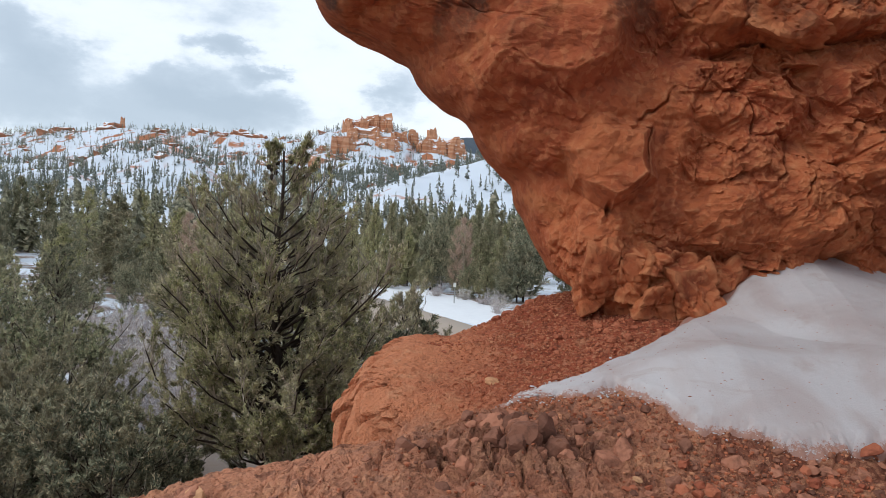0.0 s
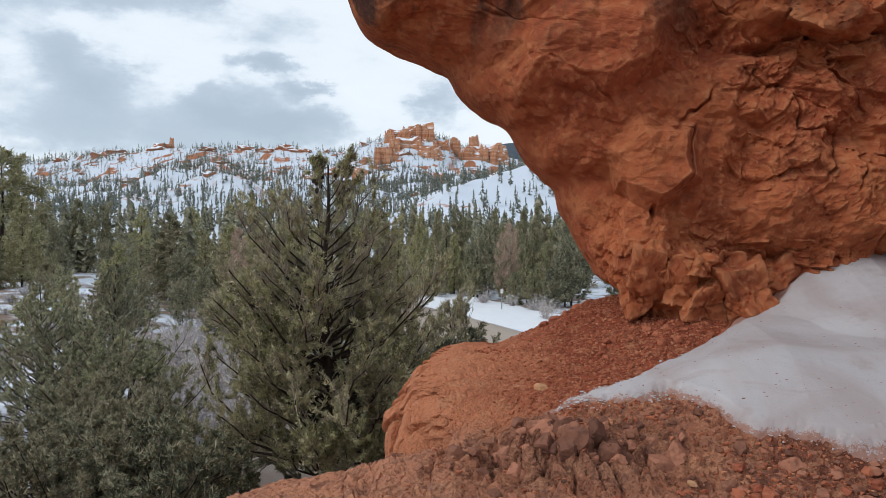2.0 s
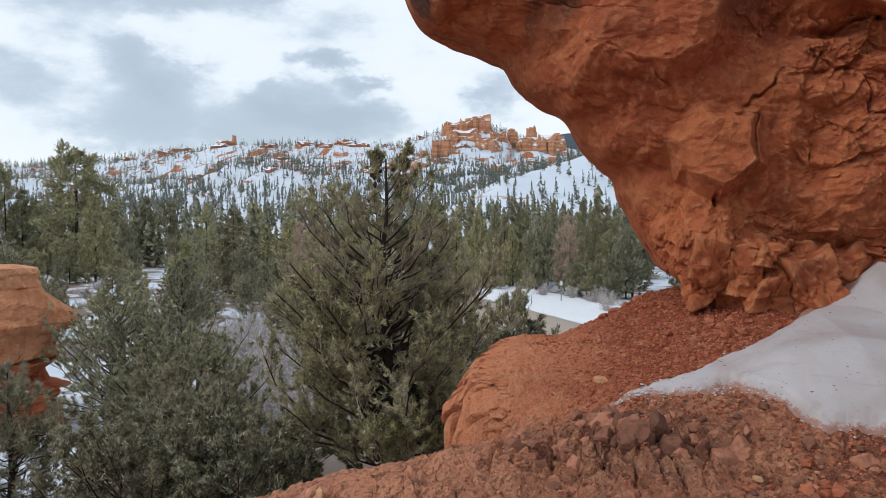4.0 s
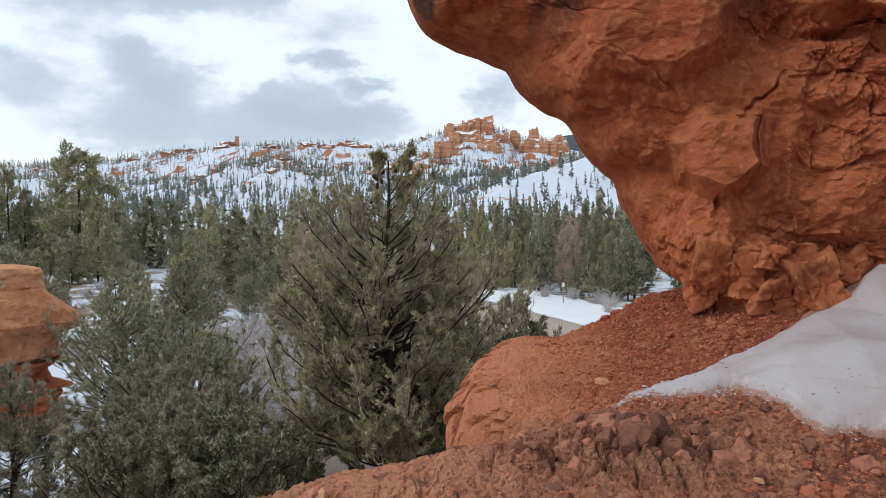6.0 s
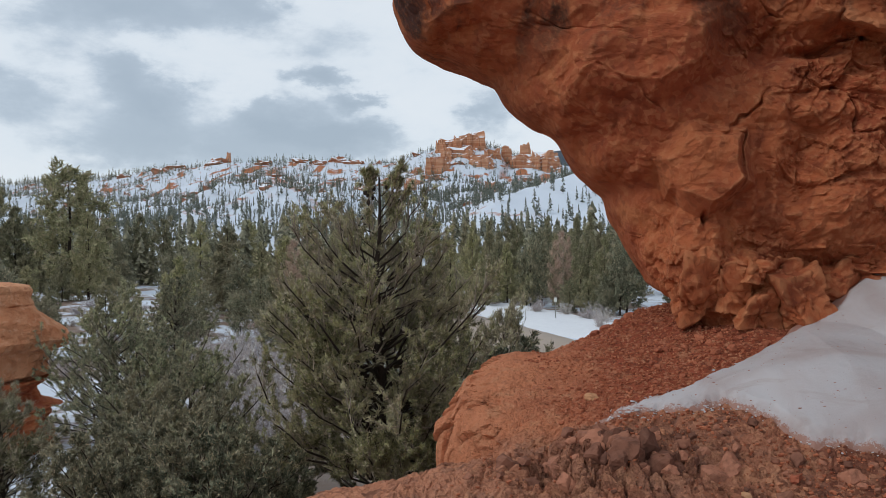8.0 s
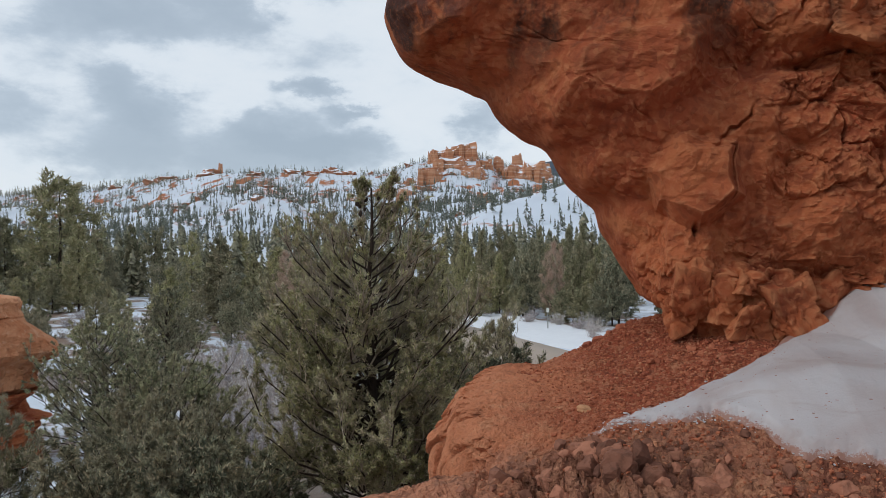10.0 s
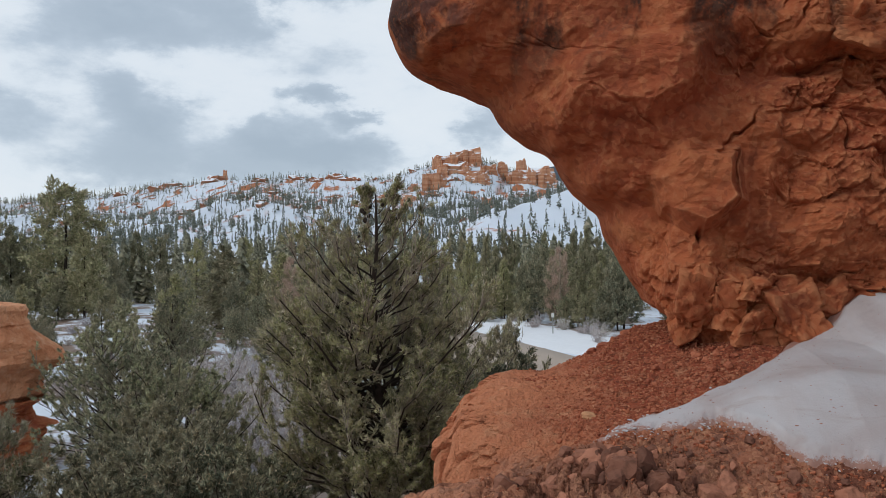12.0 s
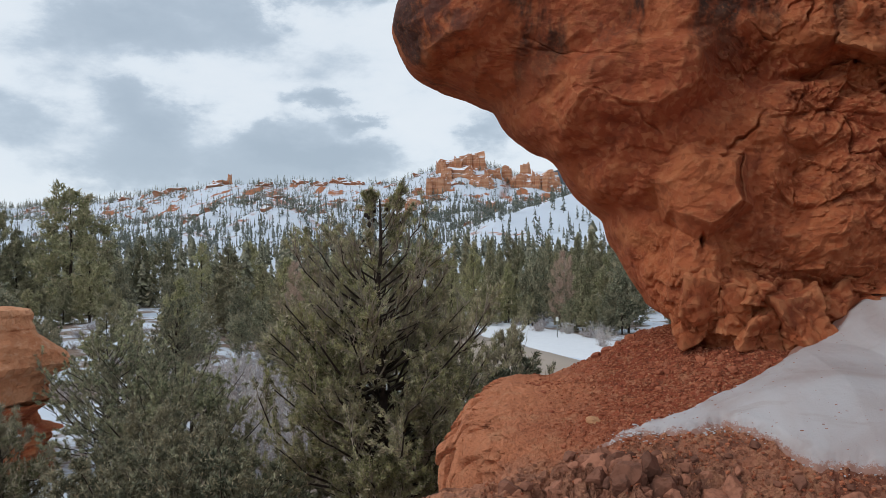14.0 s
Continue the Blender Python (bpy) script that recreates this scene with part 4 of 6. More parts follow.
def build_ledge():
    x = np.concatenate([np.linspace(-3.2, -1.3, 60)[:-1], np.linspace(-1.3, -0.62, 100)[:-1], np.linspace(-0.62, -0.18, 150)[:-1], np.linspace(-0.18, 2.0, 350)[:-1], np.linspace(2.0, 4.2, 40)])
    y = np.concatenate([np.linspace(-2.0, 2.2, 70)[:-1], np.linspace(2.2, 3.45, 270)[:-1], np.linspace(3.45, 4.5, 120)[:-1], np.linspace(4.5, 6.6, 60)])
    yy, xx = np.meshgrid(y, x, indexing="ij")
    z = ledge_height(xx, yy)
    v = np.stack([xx, yy, z], -1)
    # the steep side is pushed in and out too, so that it reads as a rock wall
    steep = smooth(0.3, 1.2, np.hypot(np.gradient(z, axis=0) / np.gradient(yy, axis=0), np.gradient(z, axis=1) / np.gradient(xx, axis=1)))
    p = v.reshape(-1, 3)
    d1, d2, r1, r2, off = cells(p * np.array([10, 10, 3.2]) + 0.5 * np.stack([fbm(p * 3, 2, 5), fbm(p * 3, 2, 6), 0 * p[:, 0]], -1), 185)
    push = 0.050 * (r1 - 0.5) - 0.032 * (1 - smooth(0.0, 0.14, d2 - d1)) + 0.035 * facets(p * np.array([5, 5, 3]), 187) + 0.022 * facets(p * np.array([12, 12, 7]), 188)
    push = push * smooth(-0.05, -0.25, p[:, 0]) * smooth(3.02, 3.18, p[:, 1])
    v[..., 0] -= (steep.ravel() * push).reshape(z.shape)
    v[..., 1] -= 0.4 * (steep.ravel() * push).reshape(z.shape)
    shift = np.array([0.5, 3.0, 5.0])
    root = thing("rock_ledge", "worn orange rock ledge covered with red scree", "ledge", tuple(shift))
    part_of("bedrock", mesh_of("bedrock", v.reshape(-1, 3) - shift, grid_faces(len(y), len(x)), LEDGE, False), root)
    # broken angular blocks that crop out of the bedrock
    rng = np.random.default_rng(135)
    shapes = []
    for k in range(14):
        p, f = chunk(640 + k, (1.0, 0.8, 0.85), 3, 5, 260.0, 0.0)
        way = p / np.linalg.norm(p, axis=1)[:, None]
        p = p + way * (0.05 * facets(p * 2.2, 650 + k) + 0.05 * facets(p * 5.0, 660 + k) + 0.025 * facets(p * 11.0, 670 + k))[:, None]
        shapes.append(mesh_of("block", p, f, BROWN_STONE, False))
    for k in range(120):
        if k < 96:
            px, py, size = rng.normal(0.30, 0.19), rng.normal(2.81, 0.09), 0.016 + 0.050 * rng.uniform() ** 1.8
        else:
            px, py, size = rng.uniform(-0.9, 1.7), rng.uniform(2.35, 2.72), 0.015 + 0.05 * rng.uniform() ** 2
        pz = float(ledge_height(np.array([px]), np.array([py]))[0])
        ob = part_of("block", shapes[int(rng.integers(14))], root)
        ob.matrix_basis = Matrix.Translation((px - shift[0], py - shift[1], pz - shift[2] - 0.18 * size)) @ pose(0, 0, 0, *rng.uniform(-35, 35, 2), rng.uniform(0, 360)) @ Matrix.Diagonal((size, size, size, 1))


build_ledge()


# ---------------------------------------------------------------- snow lying on the ledge
SNOW_LOW = [(0.30, 3.10), (0.42, 3.09), (0.56, 3.085), (0.73, 3.08), (0.82, 3.04), (0.90, 2.97), (0.95, 2.90), (1.00, 2.85), (1.10, 2.83), (1.18, 2.82), (1.25, 2.79), (1.31, 2.77), (1.40, 2.77), (1.46, 2.785), (1.54, 2.80), (1.62, 2.80), (1.74, 2.81), (1.9, 2.86), (2.6, 3.0)]
SNOW_HIGH = [(0.30, 3.11), (0.38, 3.135), (0.54, 3.19), (0.68, 3.27), (0.81, 3.37), (0.97, 3.50), (1.14, 3.63), (1.28, 3.74), (1.42, 3.82), (1.65, 3.92), (2.6, 4.2)]
SNOW_BACK = [(0.30, 5.81), (0.54, 5.88), (0.81, 5.97), (1.05, 6.04), (1.2, 6.08), (1.42, 6.185), (1.52, 6.27), (1.64, 6.35), (1.76, 6.41), (1.90, 6.445), (2.1, 6.43), (2.6, 6.40)]


def build_snow():
    lx, ly = np.array(SNOW_LOW).T
    hx, hy = np.array(SNOW_HIGH).T
    x = np.linspace(0.22, 2.6, 420)
    t = np.linspace(0, 1, 230)
    xx, tt = np.meshgrid(x, t)
    rim = 0.03 + 0.02 * smooth(0.26, 0.55, xx)
    lo = np.interp(xx, lx, ly) - rim
    hi = np.interp(xx, hx, hy) + rim
    yy = lo + (hi - lo) * tt
    width = hi - lo
    xy = np.stack([xx, yy], -1)
    inside = np.minimum(np.minimum(tt * width, (1 - tt) * width), (xx - 0.22) * 0.7) - 0.6 * rim
    # banked up against the rock at the back, thinning out to the front and to its tip
    body = smooth(0.0, 0.26, inside + 0.4 * smooth(0.4, 0.8, tt) * smooth(0.95, 1.35, xx))
    inside = inside + 0.018 * fbm(xy * 7, 3, 191) 
    edge_depth = smooth(-0.02, 0.14, inside)
    inside = inside + 0.007 * fbm(xy * 24, 2, 192, 0.6)
    base = ledge_height(xx, yy, False)
    soft = smooth(0.0, 0.07, inside)
    bed = ledge_height(xx, yy) * (1 - soft) + (base + 0.02) * soft
    front = ledge_height(xx, lo, False)
    slope = front + (np.interp(xx, *np.array(SNOW_BACK).T) - front) * tt
    top = np.maximum(slope, base) + 0.02 + 0.035 * (1 - np.exp(-np.maximum(inside, 0) / 0.16)) * (1 - 0.6 * tt)
    # wind has left a low step and shallow swells in the crust
    step = smooth(-0.05, 0.05, yy - 3.42 - 0.18 * (xx - 1.6) + 0.10 * fbm(xy * 1.6, 2, 194))
    top = top + body * (0.022 * step * smooth(1.1, 1.5, xx) + 0.014 * fbm(xy * 2.0, 2, 195))
    z = bed * (1 - body) + np.maximum(top, bed) * body + 0.012 * smooth(0.0, 0.05, inside)
    z = np.maximum(z, ledge_height(xx, yy) + 0.012 * smooth(0.0, 0.05, inside) - 0.2 * smooth(0.03, 0.0, inside))
    z = z + 0.0008 * fbm(xy * 40, 2, 197) - 0.05 * smooth(0.004, -0.006, inside) * (1 - body)
    v = np.stack([xx, yy, z], -1).reshape(-1, 3)
    shift = np.array([1.2, 3.0, 5.8])
    me = mesh_of("snow_patch", v - shift, grid_faces(len(t), len(x)), OLD_SNOW)
    me.attributes.new("depth", "FLOAT", "POINT").data.foreach_set("value", edge_depth.ravel().astype(np.float32))
    ob = new("snow_patch", me)
    ob.location = shift
    tagged(ob, "melting patch of old dusty snow on the ledge", "snow")


build_snow()
# ---------------------------------------------------------------- plants
def tubes(paths, radii, sides=5):
    """Tapered tubes along polylines of equal length: arrays (n, k, 3) and (n, k)."""
    paths, radii = np.asarray(paths, float), np.asarray(radii, float)
    n_paths, k = paths.shape[:2]
    d = np.gradient(paths, axis=1)
    d /= np.linalg.norm(d, axis=-1, keepdims=True) + 1e-9
    ref = np.where(np.abs(d[..., 2:]) > 0.9, np.array([1.0, 0, 0]), np.array([0, 0, 1.0]))
    a = np.cross(d, ref)
    a /= np.linalg.norm(a, axis=-1, keepdims=True) + 1e-9
    b = np.cross(d, a)
    ang = np.arange(sides) * 2 * np.pi / sides
    ring = a[:, :, None] * np.cos(ang)[:, None] + b[:, :, None] * np.sin(ang)[:, None]
    v = (paths[:, :, None] + ring * radii[:, :, None, None]).reshape(-1, 3)
    one = grid_faces(k, sides, True)
    f = (one[None] + (np.arange(n_paths) * k * sides)[:, None, None]).reshape(-1, 4)
    return v, f


def needles(tips, ways, count, length, width, spread, rng):
    """Bunches of thin leaves at the tips, fanned about the ways."""
    n_tips = len(tips)
    d = np.repeat(ways, count, 0) + spread * rng.normal(size=(n_tips * count, 3))
    d /= np.linalg.norm(d, axis=1)[:, None] + 1e-9
    base = np.repeat(tips, count, 0) + rng.normal(size=d.shape) * length * 0.28
    ln = length * rng.uniform(0.6, 1.25, len(d))[:, None]
    side = np.cross(d, rng.normal(size=d.shape))
    side /= np.linalg.norm(side, axis=1)[:, None] + 1e-9
    w = width * rng.uniform(0.7, 1.3, len(d))[:, None]
    v = np.stack([base - side * w * 0.5, base + side * w * 0.5, base + d * ln], 1).reshape(-1, 3)
    return v, np.arange(len(v)).reshape(-1, 3)


def limb_paths(starts, az, lift, lengths, curve, rng, k=7):
    """Limbs that leave sideways and sweep upwards, with some wander."""
    t = np.linspace(0, 1, k)
    out = np.stack([np.cos(az), np.sin(az), 0 * az], -1)
    rise = lift[:, None] * t + curve[:, None] * t**2
    p = starts[:, None] + out[:, None] * (t * lengths[:, None])[..., None]
    p[..., 2] += rise * lengths[:, None]
    p += np.cumsum(rng.normal(size=p.shape) * 0.035, 1) * lengths[:, None, None] * (t > 0)[:, None]
    return p


def conifer(seed, height, radius_at, limbs, twigs, tufts, count, leaf, width, lean=0.02, lift=(0.1, 0.5), bare=0.0, stem=0.035, spread=0.55, lite=False, inner=0.36, thick=1.0, thin_side=None):
    """Trunk, boughs and leaf bunches of one evergreen. radius_at: crown radius against the share of the height."""
    rng = np.random.default_rng(seed)
    k = 12
    tz = np.linspace(0, 1, k)
    trunk = np.stack([np.cumsum(rng.normal(size=k) * lean) * height * 0.3, np.cumsum(rng.normal(size=k) * lean) * height * 0.3, tz * height], -1)
    trunk[:, :2] -= trunk[0, :2]
    tv, tf = tubes(trunk[None], (stem * height * (1 - 0.93 * tz) + 0.004)[None], 9)
    # the wider the crown, the more boughs it carries there
    levels = np.linspace(0.04, 0.985, 80)
    share = np.cumsum(np.interp(levels, *radius_at) ** 1.25 + 0.10 * max(radius_at[1]))
    h = np.interp((np.arange(limbs) + rng.uniform(size=limbs)) / limbs, share / share[-1], levels)
    start = np.stack([np.interp(h, tz, trunk[:, i]) for i in range(3)], -1)
    az = np.arange(limbs) * 2.4 + rng.normal(size=limbs) * 0.5
    rad = np.interp(h, *radius_at) * rng.uniform(0.55, 1.12, limbs)
    p = limb_paths(start, az, rng.uniform(*lift, limbs) + 0.5 * (h - 0.5), rad, rng.uniform(0.1, 0.5, limbs) + 0.5 * smooth(0.6, 1, h), rng)
    if thin_side is not None:  # few boughs towards the rock that shades the tree
        near = np.cos(az - thin_side) > 0.78
        live_bough = ~near | (rng.uniform(size=limbs) < 0.50) | (h < 0.24)
        p, rad, h = p[live_bough], rad[live_bough], h[live_bough]
        limbs = len(p)
    lr = thick * (0.014 * rad + 0.004)[:, None] * np.linspace(1, 0.25, p.shape[1]) * (stem / 0.035)
    lv, lf = tubes(p[:, ::2], lr[:, ::2], 3) if lite else tubes(p, lr, 5)
    # twigs leave the boughs
    i = np.repeat(np.arange(limbs), twigs)
    s = rng.uniform(inner, 1.0, len(i))
    pos = s * (p.shape[1] - 1)
    a = np.minimum(pos.astype(int), p.shape[1] - 2)
    fr = (pos - a)[:, None]
    at = p[i, a] * (1 - fr) + p[i, a + 1] * fr
    along = p[i, a + 1] - p[i, a]
    along /= np.linalg.norm(along, axis=1)[:, None] + 1e-9
    d = along * 0.8 + rng.normal(size=along.shape) * 0.6 + np.array([0, 0, 0.28])
    d /= np.linalg.norm(d, axis=1)[:, None]
    ln = (0.10 + 0.30 * rad[i]) * rng.uniform(0.4, 1.1, len(i)) * (1.15 - 0.55 * s)
    t = np.linspace(0, 1, 4)
    tp = at[:, None] + d[:, None] * (t * ln[:, None])[..., None]
    tp[..., 2] += 0.35 * ln[:, None] * t**2
    wv, wf = (np.zeros((0, 3)), np.zeros((0, 4), int)) if lite else tubes(tp[:, ::3], np.full((len(i), 2), 0.0060) * np.array([1.3, 0.6]) * (height / 4) ** 0.4, 3)
    # leaf bunches along the twigs
    keep = rng.uniform(size=len(i)) > bare * smooth(0.38, 0.55, h[i]) * (0.60 + 0.40 * smooth(0.95, 0.82, h[i])) + 0.04
    live = tp[keep]
    j = np.repeat(np.arange(len(live)), tufts)
    s2 = rng.uniform(0.45, 1.05, len(j))[:, None]
    tips = live[j, 0] * (1 - s2) + live[j, 3] * s2
    ways = live[j, 3] - live[j, 1]
    ways /= np.linalg.norm(ways, axis=1)[:, None] + 1e-9
    nv, nf = needles(tips, ways, count, leaf, width, spread, rng)
    return (np.concatenate([tv, lv]), np.concatenate([tf, lf + len(tv)])), (wv, wf), (nv, nf)


def tubes_joined(a, b):
    return np.concatenate([a[0], b[0]]), np.concatenate([a[1], b[1] + len(a[0])])


def plant(name, label, category, pieces, leaf_mat, at=(0, 0, 0), bark=None, twig=None, group=""):
    wood, twigs, leaves = pieces
    root = thing(name, label, category, at, group)
    if twig is None:
        part_of("trunk", mesh_of("trunk", *wood, bark or BARK), root)
        tagged(part_of("dead_wood", mesh_of("dead_wood", *twigs, GREY_TWIG), root), kind="stuff")
    else:  # twigs that cannot be told apart belong to the trunk
        tv, tf = tubes_joined(wood, twigs)
        part_of("trunk", mesh_of("trunk", tv, tf, twig), root)
    part_of("crown", mesh_of("crown", *leaves, leaf_mat, False), root)
    return root


def on_ground(x, y, sink=0.05):
    return (x, y, float(terrain(np.array([x]), np.array([y]))[0]) - sink)


# the pinyon that stands just below the ledge
PINYON_R = ([0, 0.10, 0.30, 0.47, 0.62, 0.74, 0.82, 0.90, 0.96, 1.0], [1.10, 1.36, 1.48, 1.30, 0.98, 0.66, 0.47, 0.32, 0.19, 0.06])
PINYON_TREE = plant("pinyon_pine", "olive green pinyon pine with bleached dead twigs below the ledge", "tree",
                    conifer(3, 4.15, PINYON_R, 215, 20, 7, 11, 0.055, 0.0115, 0.010, (0.18, 0.66), 0.60, 0.021, 0.65, False, 0.46, 1.75, -1.36), PINYON, (-1.95, 9.3, 3.27))
rng = np.random.default_rng(29)
cone_v, cone_f = BALLS[1]
for _ in range(12):  # dark open cones near the top
    a, h = rng.uniform(0, 2 * np.pi), rng.uniform(0.84, 1.01)
    r = np.interp(h, *PINYON_R) * rng.uniform(0.5, 1.0) + 0.02
    cone = part_of("cone", mesh_of("cone", cone_v * np.array([0.024, 0.024, 0.032]) * (1 + 0.25 * rng.normal(size=(len(cone_v), 1))), cone_f, BARK, False), PINYON_TREE, "dark brown pine cone")
    cone.location = (r * math.cos(a), r * math.sin(a), 4.15 * h)
SMALL_R = ([0, 0.15, 0.5, 0.8, 1.0], [0.6, 0.95, 0.95, 0.55, 0.10])
plant("pinyon_pine", "small upright pinyon pine behind the ledge", "tree",
      conifer(5, 3.2, SMALL_R, 60, 11, 6, 9, 0.085, 0.014, 0.01, (0.75, 1.25), 0.1, 0.02, 0.4), PINYON, on_ground(-0.72, 14.4))

# rounded junipers on the slope
JUN_R = ([0, 0.08, 0.3, 0.6, 0.85, 1.0], [0.7, 1.5, 1.75, 1.4, 0.8, 0.2])


def juniper(seed, height, width, at, label):
    r = (JUN_R[0], [q * width for q in JUN_R[1]])
    plant("juniper_tree", label, "tree",
          conifer(seed, height, r, int(24 + 21 * height), 10, 5, 21, 0.060, 0.0175, 0.03, (0.25, 0.9), 0.0, 0.03, 0.75, False, 0.50), JUNIPER, at)


juniper(11, 2.75, 1.0, on_ground(-7.6, 14.8), "broad grey-green juniper tree on the slope")
juniper(12, 3.5, 1.0, on_ground(-12.5, 20.3), "dark green juniper tree beside the boulder")
juniper(22, 2.3, 0.75, on_ground(-6.8, 12.6), "dense olive juniper bush in front of taller junipers")
juniper(13, 2.4, 0.8, on_ground(-7.0, 14.3), "low rounded juniper tree below the pinyon")
juniper(14, 1.6, 0.8, on_ground(-5.5, 10.8), "low juniper with grey branches under the ledge")
juniper(17, 0.9, 0.6, on_ground(-3.7, 8.4), "low dark juniper bush beside the pinyon")
juniper(18, 1.1, 0.7, on_ground(-4.2, 11.4), "spreading grey-green juniper below the pinyon")
juniper(19, 1.8, 0.9, on_ground(-2.4, 12.2), "low juniper bush behind the pinyon")
juniper(20, 1.7, 0.7, on_ground(-6.2, 11.9), "dense grey-green juniper on the slope")
juniper(21, 1.1, 0.7, on_ground(-4.9, 8.4), "scrubby juniper with dry branches at the foot of the ledge")
juniper(23, 1.55, 0.7, on_ground(-0.95, 10.6), "dark dense juniper bush between the pinyon and the ledge")
juniper(24, 3.1, 0.95, on_ground(-10.6, 19.0), "dense dark juniper beside the mushroom boulder")
juniper(15, 4.4, 0.75, on_ground(-14.5, 28.5), "upright juniper tree at the edge of a snow glade")
plant("pinyon_pine", "bushy pinyon pine in front of the mushroom boulder", "tree",
      conifer(16, 4.2 - on_ground(-8.95, 11.5)[2], ([0, 0.1, 0.4, 0.7, 1.0], [1.1, 1.25, 1.1, 0.7, 0.1]), 84, 13, 5, 9, 0.08, 0.011, 0.012, (-0.15, 0.4), 0.1, 0.026, 0.55),
      PINYON, on_ground(-8.95, 11.5))

plant("pinyon_pine", "slender olive pinyon pine beside the mushroom boulder", "tree",
      conifer(26, 6.35 - on_ground(-9.75, 11.0)[2], ([0, 0.1, 0.4, 0.7, 1.0], [0.7, 0.95, 0.95, 0.8, 0.15]), 76, 12, 5, 9, 0.075, 0.011, 0.012, (-0.1, 0.4), 0.1, 0.024, 0.55),
      PINYON, on_ground(-9.75, 11.0))

# trees of the valley: a few shapes, each standing in many places
CONE_R = ([0, 0.08, 0.25, 0.6, 0.85, 1.0], [1.2, 1.65, 1.6, 1.05, 0.48, 0.06])
ROUND_R = ([0, 0.12, 0.4, 0.7, 0.9, 1.0], [1.0, 1.8, 2.1, 1.7, 1.0, 0.25])
TALL_R = ([0, 0.10, 0.3, 0.6, 0.85, 1.0], [1.2, 1.6, 1.8, 1.6, 0.95, 0.2])
SHAPES = []
for k, (kind, prof, lift, label) in enumerate((
        ("pine_tree", CONE_R, (0.0, 0.35), "conical green pine tree in the snowy valley"),
        ("pine_tree", TALL_R, (0.05, 0.5), "tall open-crowned pine tree in the valley"),
        ("pine_tree", CONE_R, (0.1, 0.5), "slender dark green pine tree in the valley"),
        ("juniper_tree", ROUND_R, (0.3, 0.9), "rounded olive green juniper tree in the valley"),
        ("juniper_tree", ROUND_R, (0.2, 0.8), "bushy grey-green juniper tree in the valley"))):
    pieces = conifer(40 + k, 6.0, prof, 84, 7, 3, 6, 0.24, 0.070, 0.012, lift, 0.0, 0.015, 0.70, True, 0.25)
    root = plant(kind, label, "tree", pieces, (PINE, PINE, PINE, JUNIPER, JUNIPER)[k], (0, 0, 0), None, BARK, "valley trees")
    SHAPES.append(root)
DEAD_TREE = plant("dead_tree", "leafless pinkish-grey dead tree in the valley", "tree",
                  conifer(50, 6.0, CONE_R, 50, 9, 3, 5, 0.30, 0.03, 0.012, (0.1, 0.6), 0.0, 0.02, 0.7, True), DEAD, (0, 0, 0), None, GREY_TWIG, "valley trees")


def road_gap(x, y):
    cx, cy, nx, ny = ROAD
    i = np.argmin((cx - x) ** 2 + (cy - y) ** 2)
    return (x - cx[i]) * nx[i] + (y - cy[i]) * ny[i]


def stand(shape, x, y, tall, wide, turn, used=set()):
    x, y = float(x), float(y)
    m = pose(*on_ground(x, y, 0.1), 0, 0, turn) @ Matrix.Diagonal((tall * wide / 6.0, tall * wide / 6.0, tall / 6.0, 1))
    if shape.name in used:
        return copy_thing(shape, m @ Matrix.Diagonal((*(1 / q for q in shape.scale), 1)))
    used.add(shape.name)
    shape.matrix_basis = m
    return shape


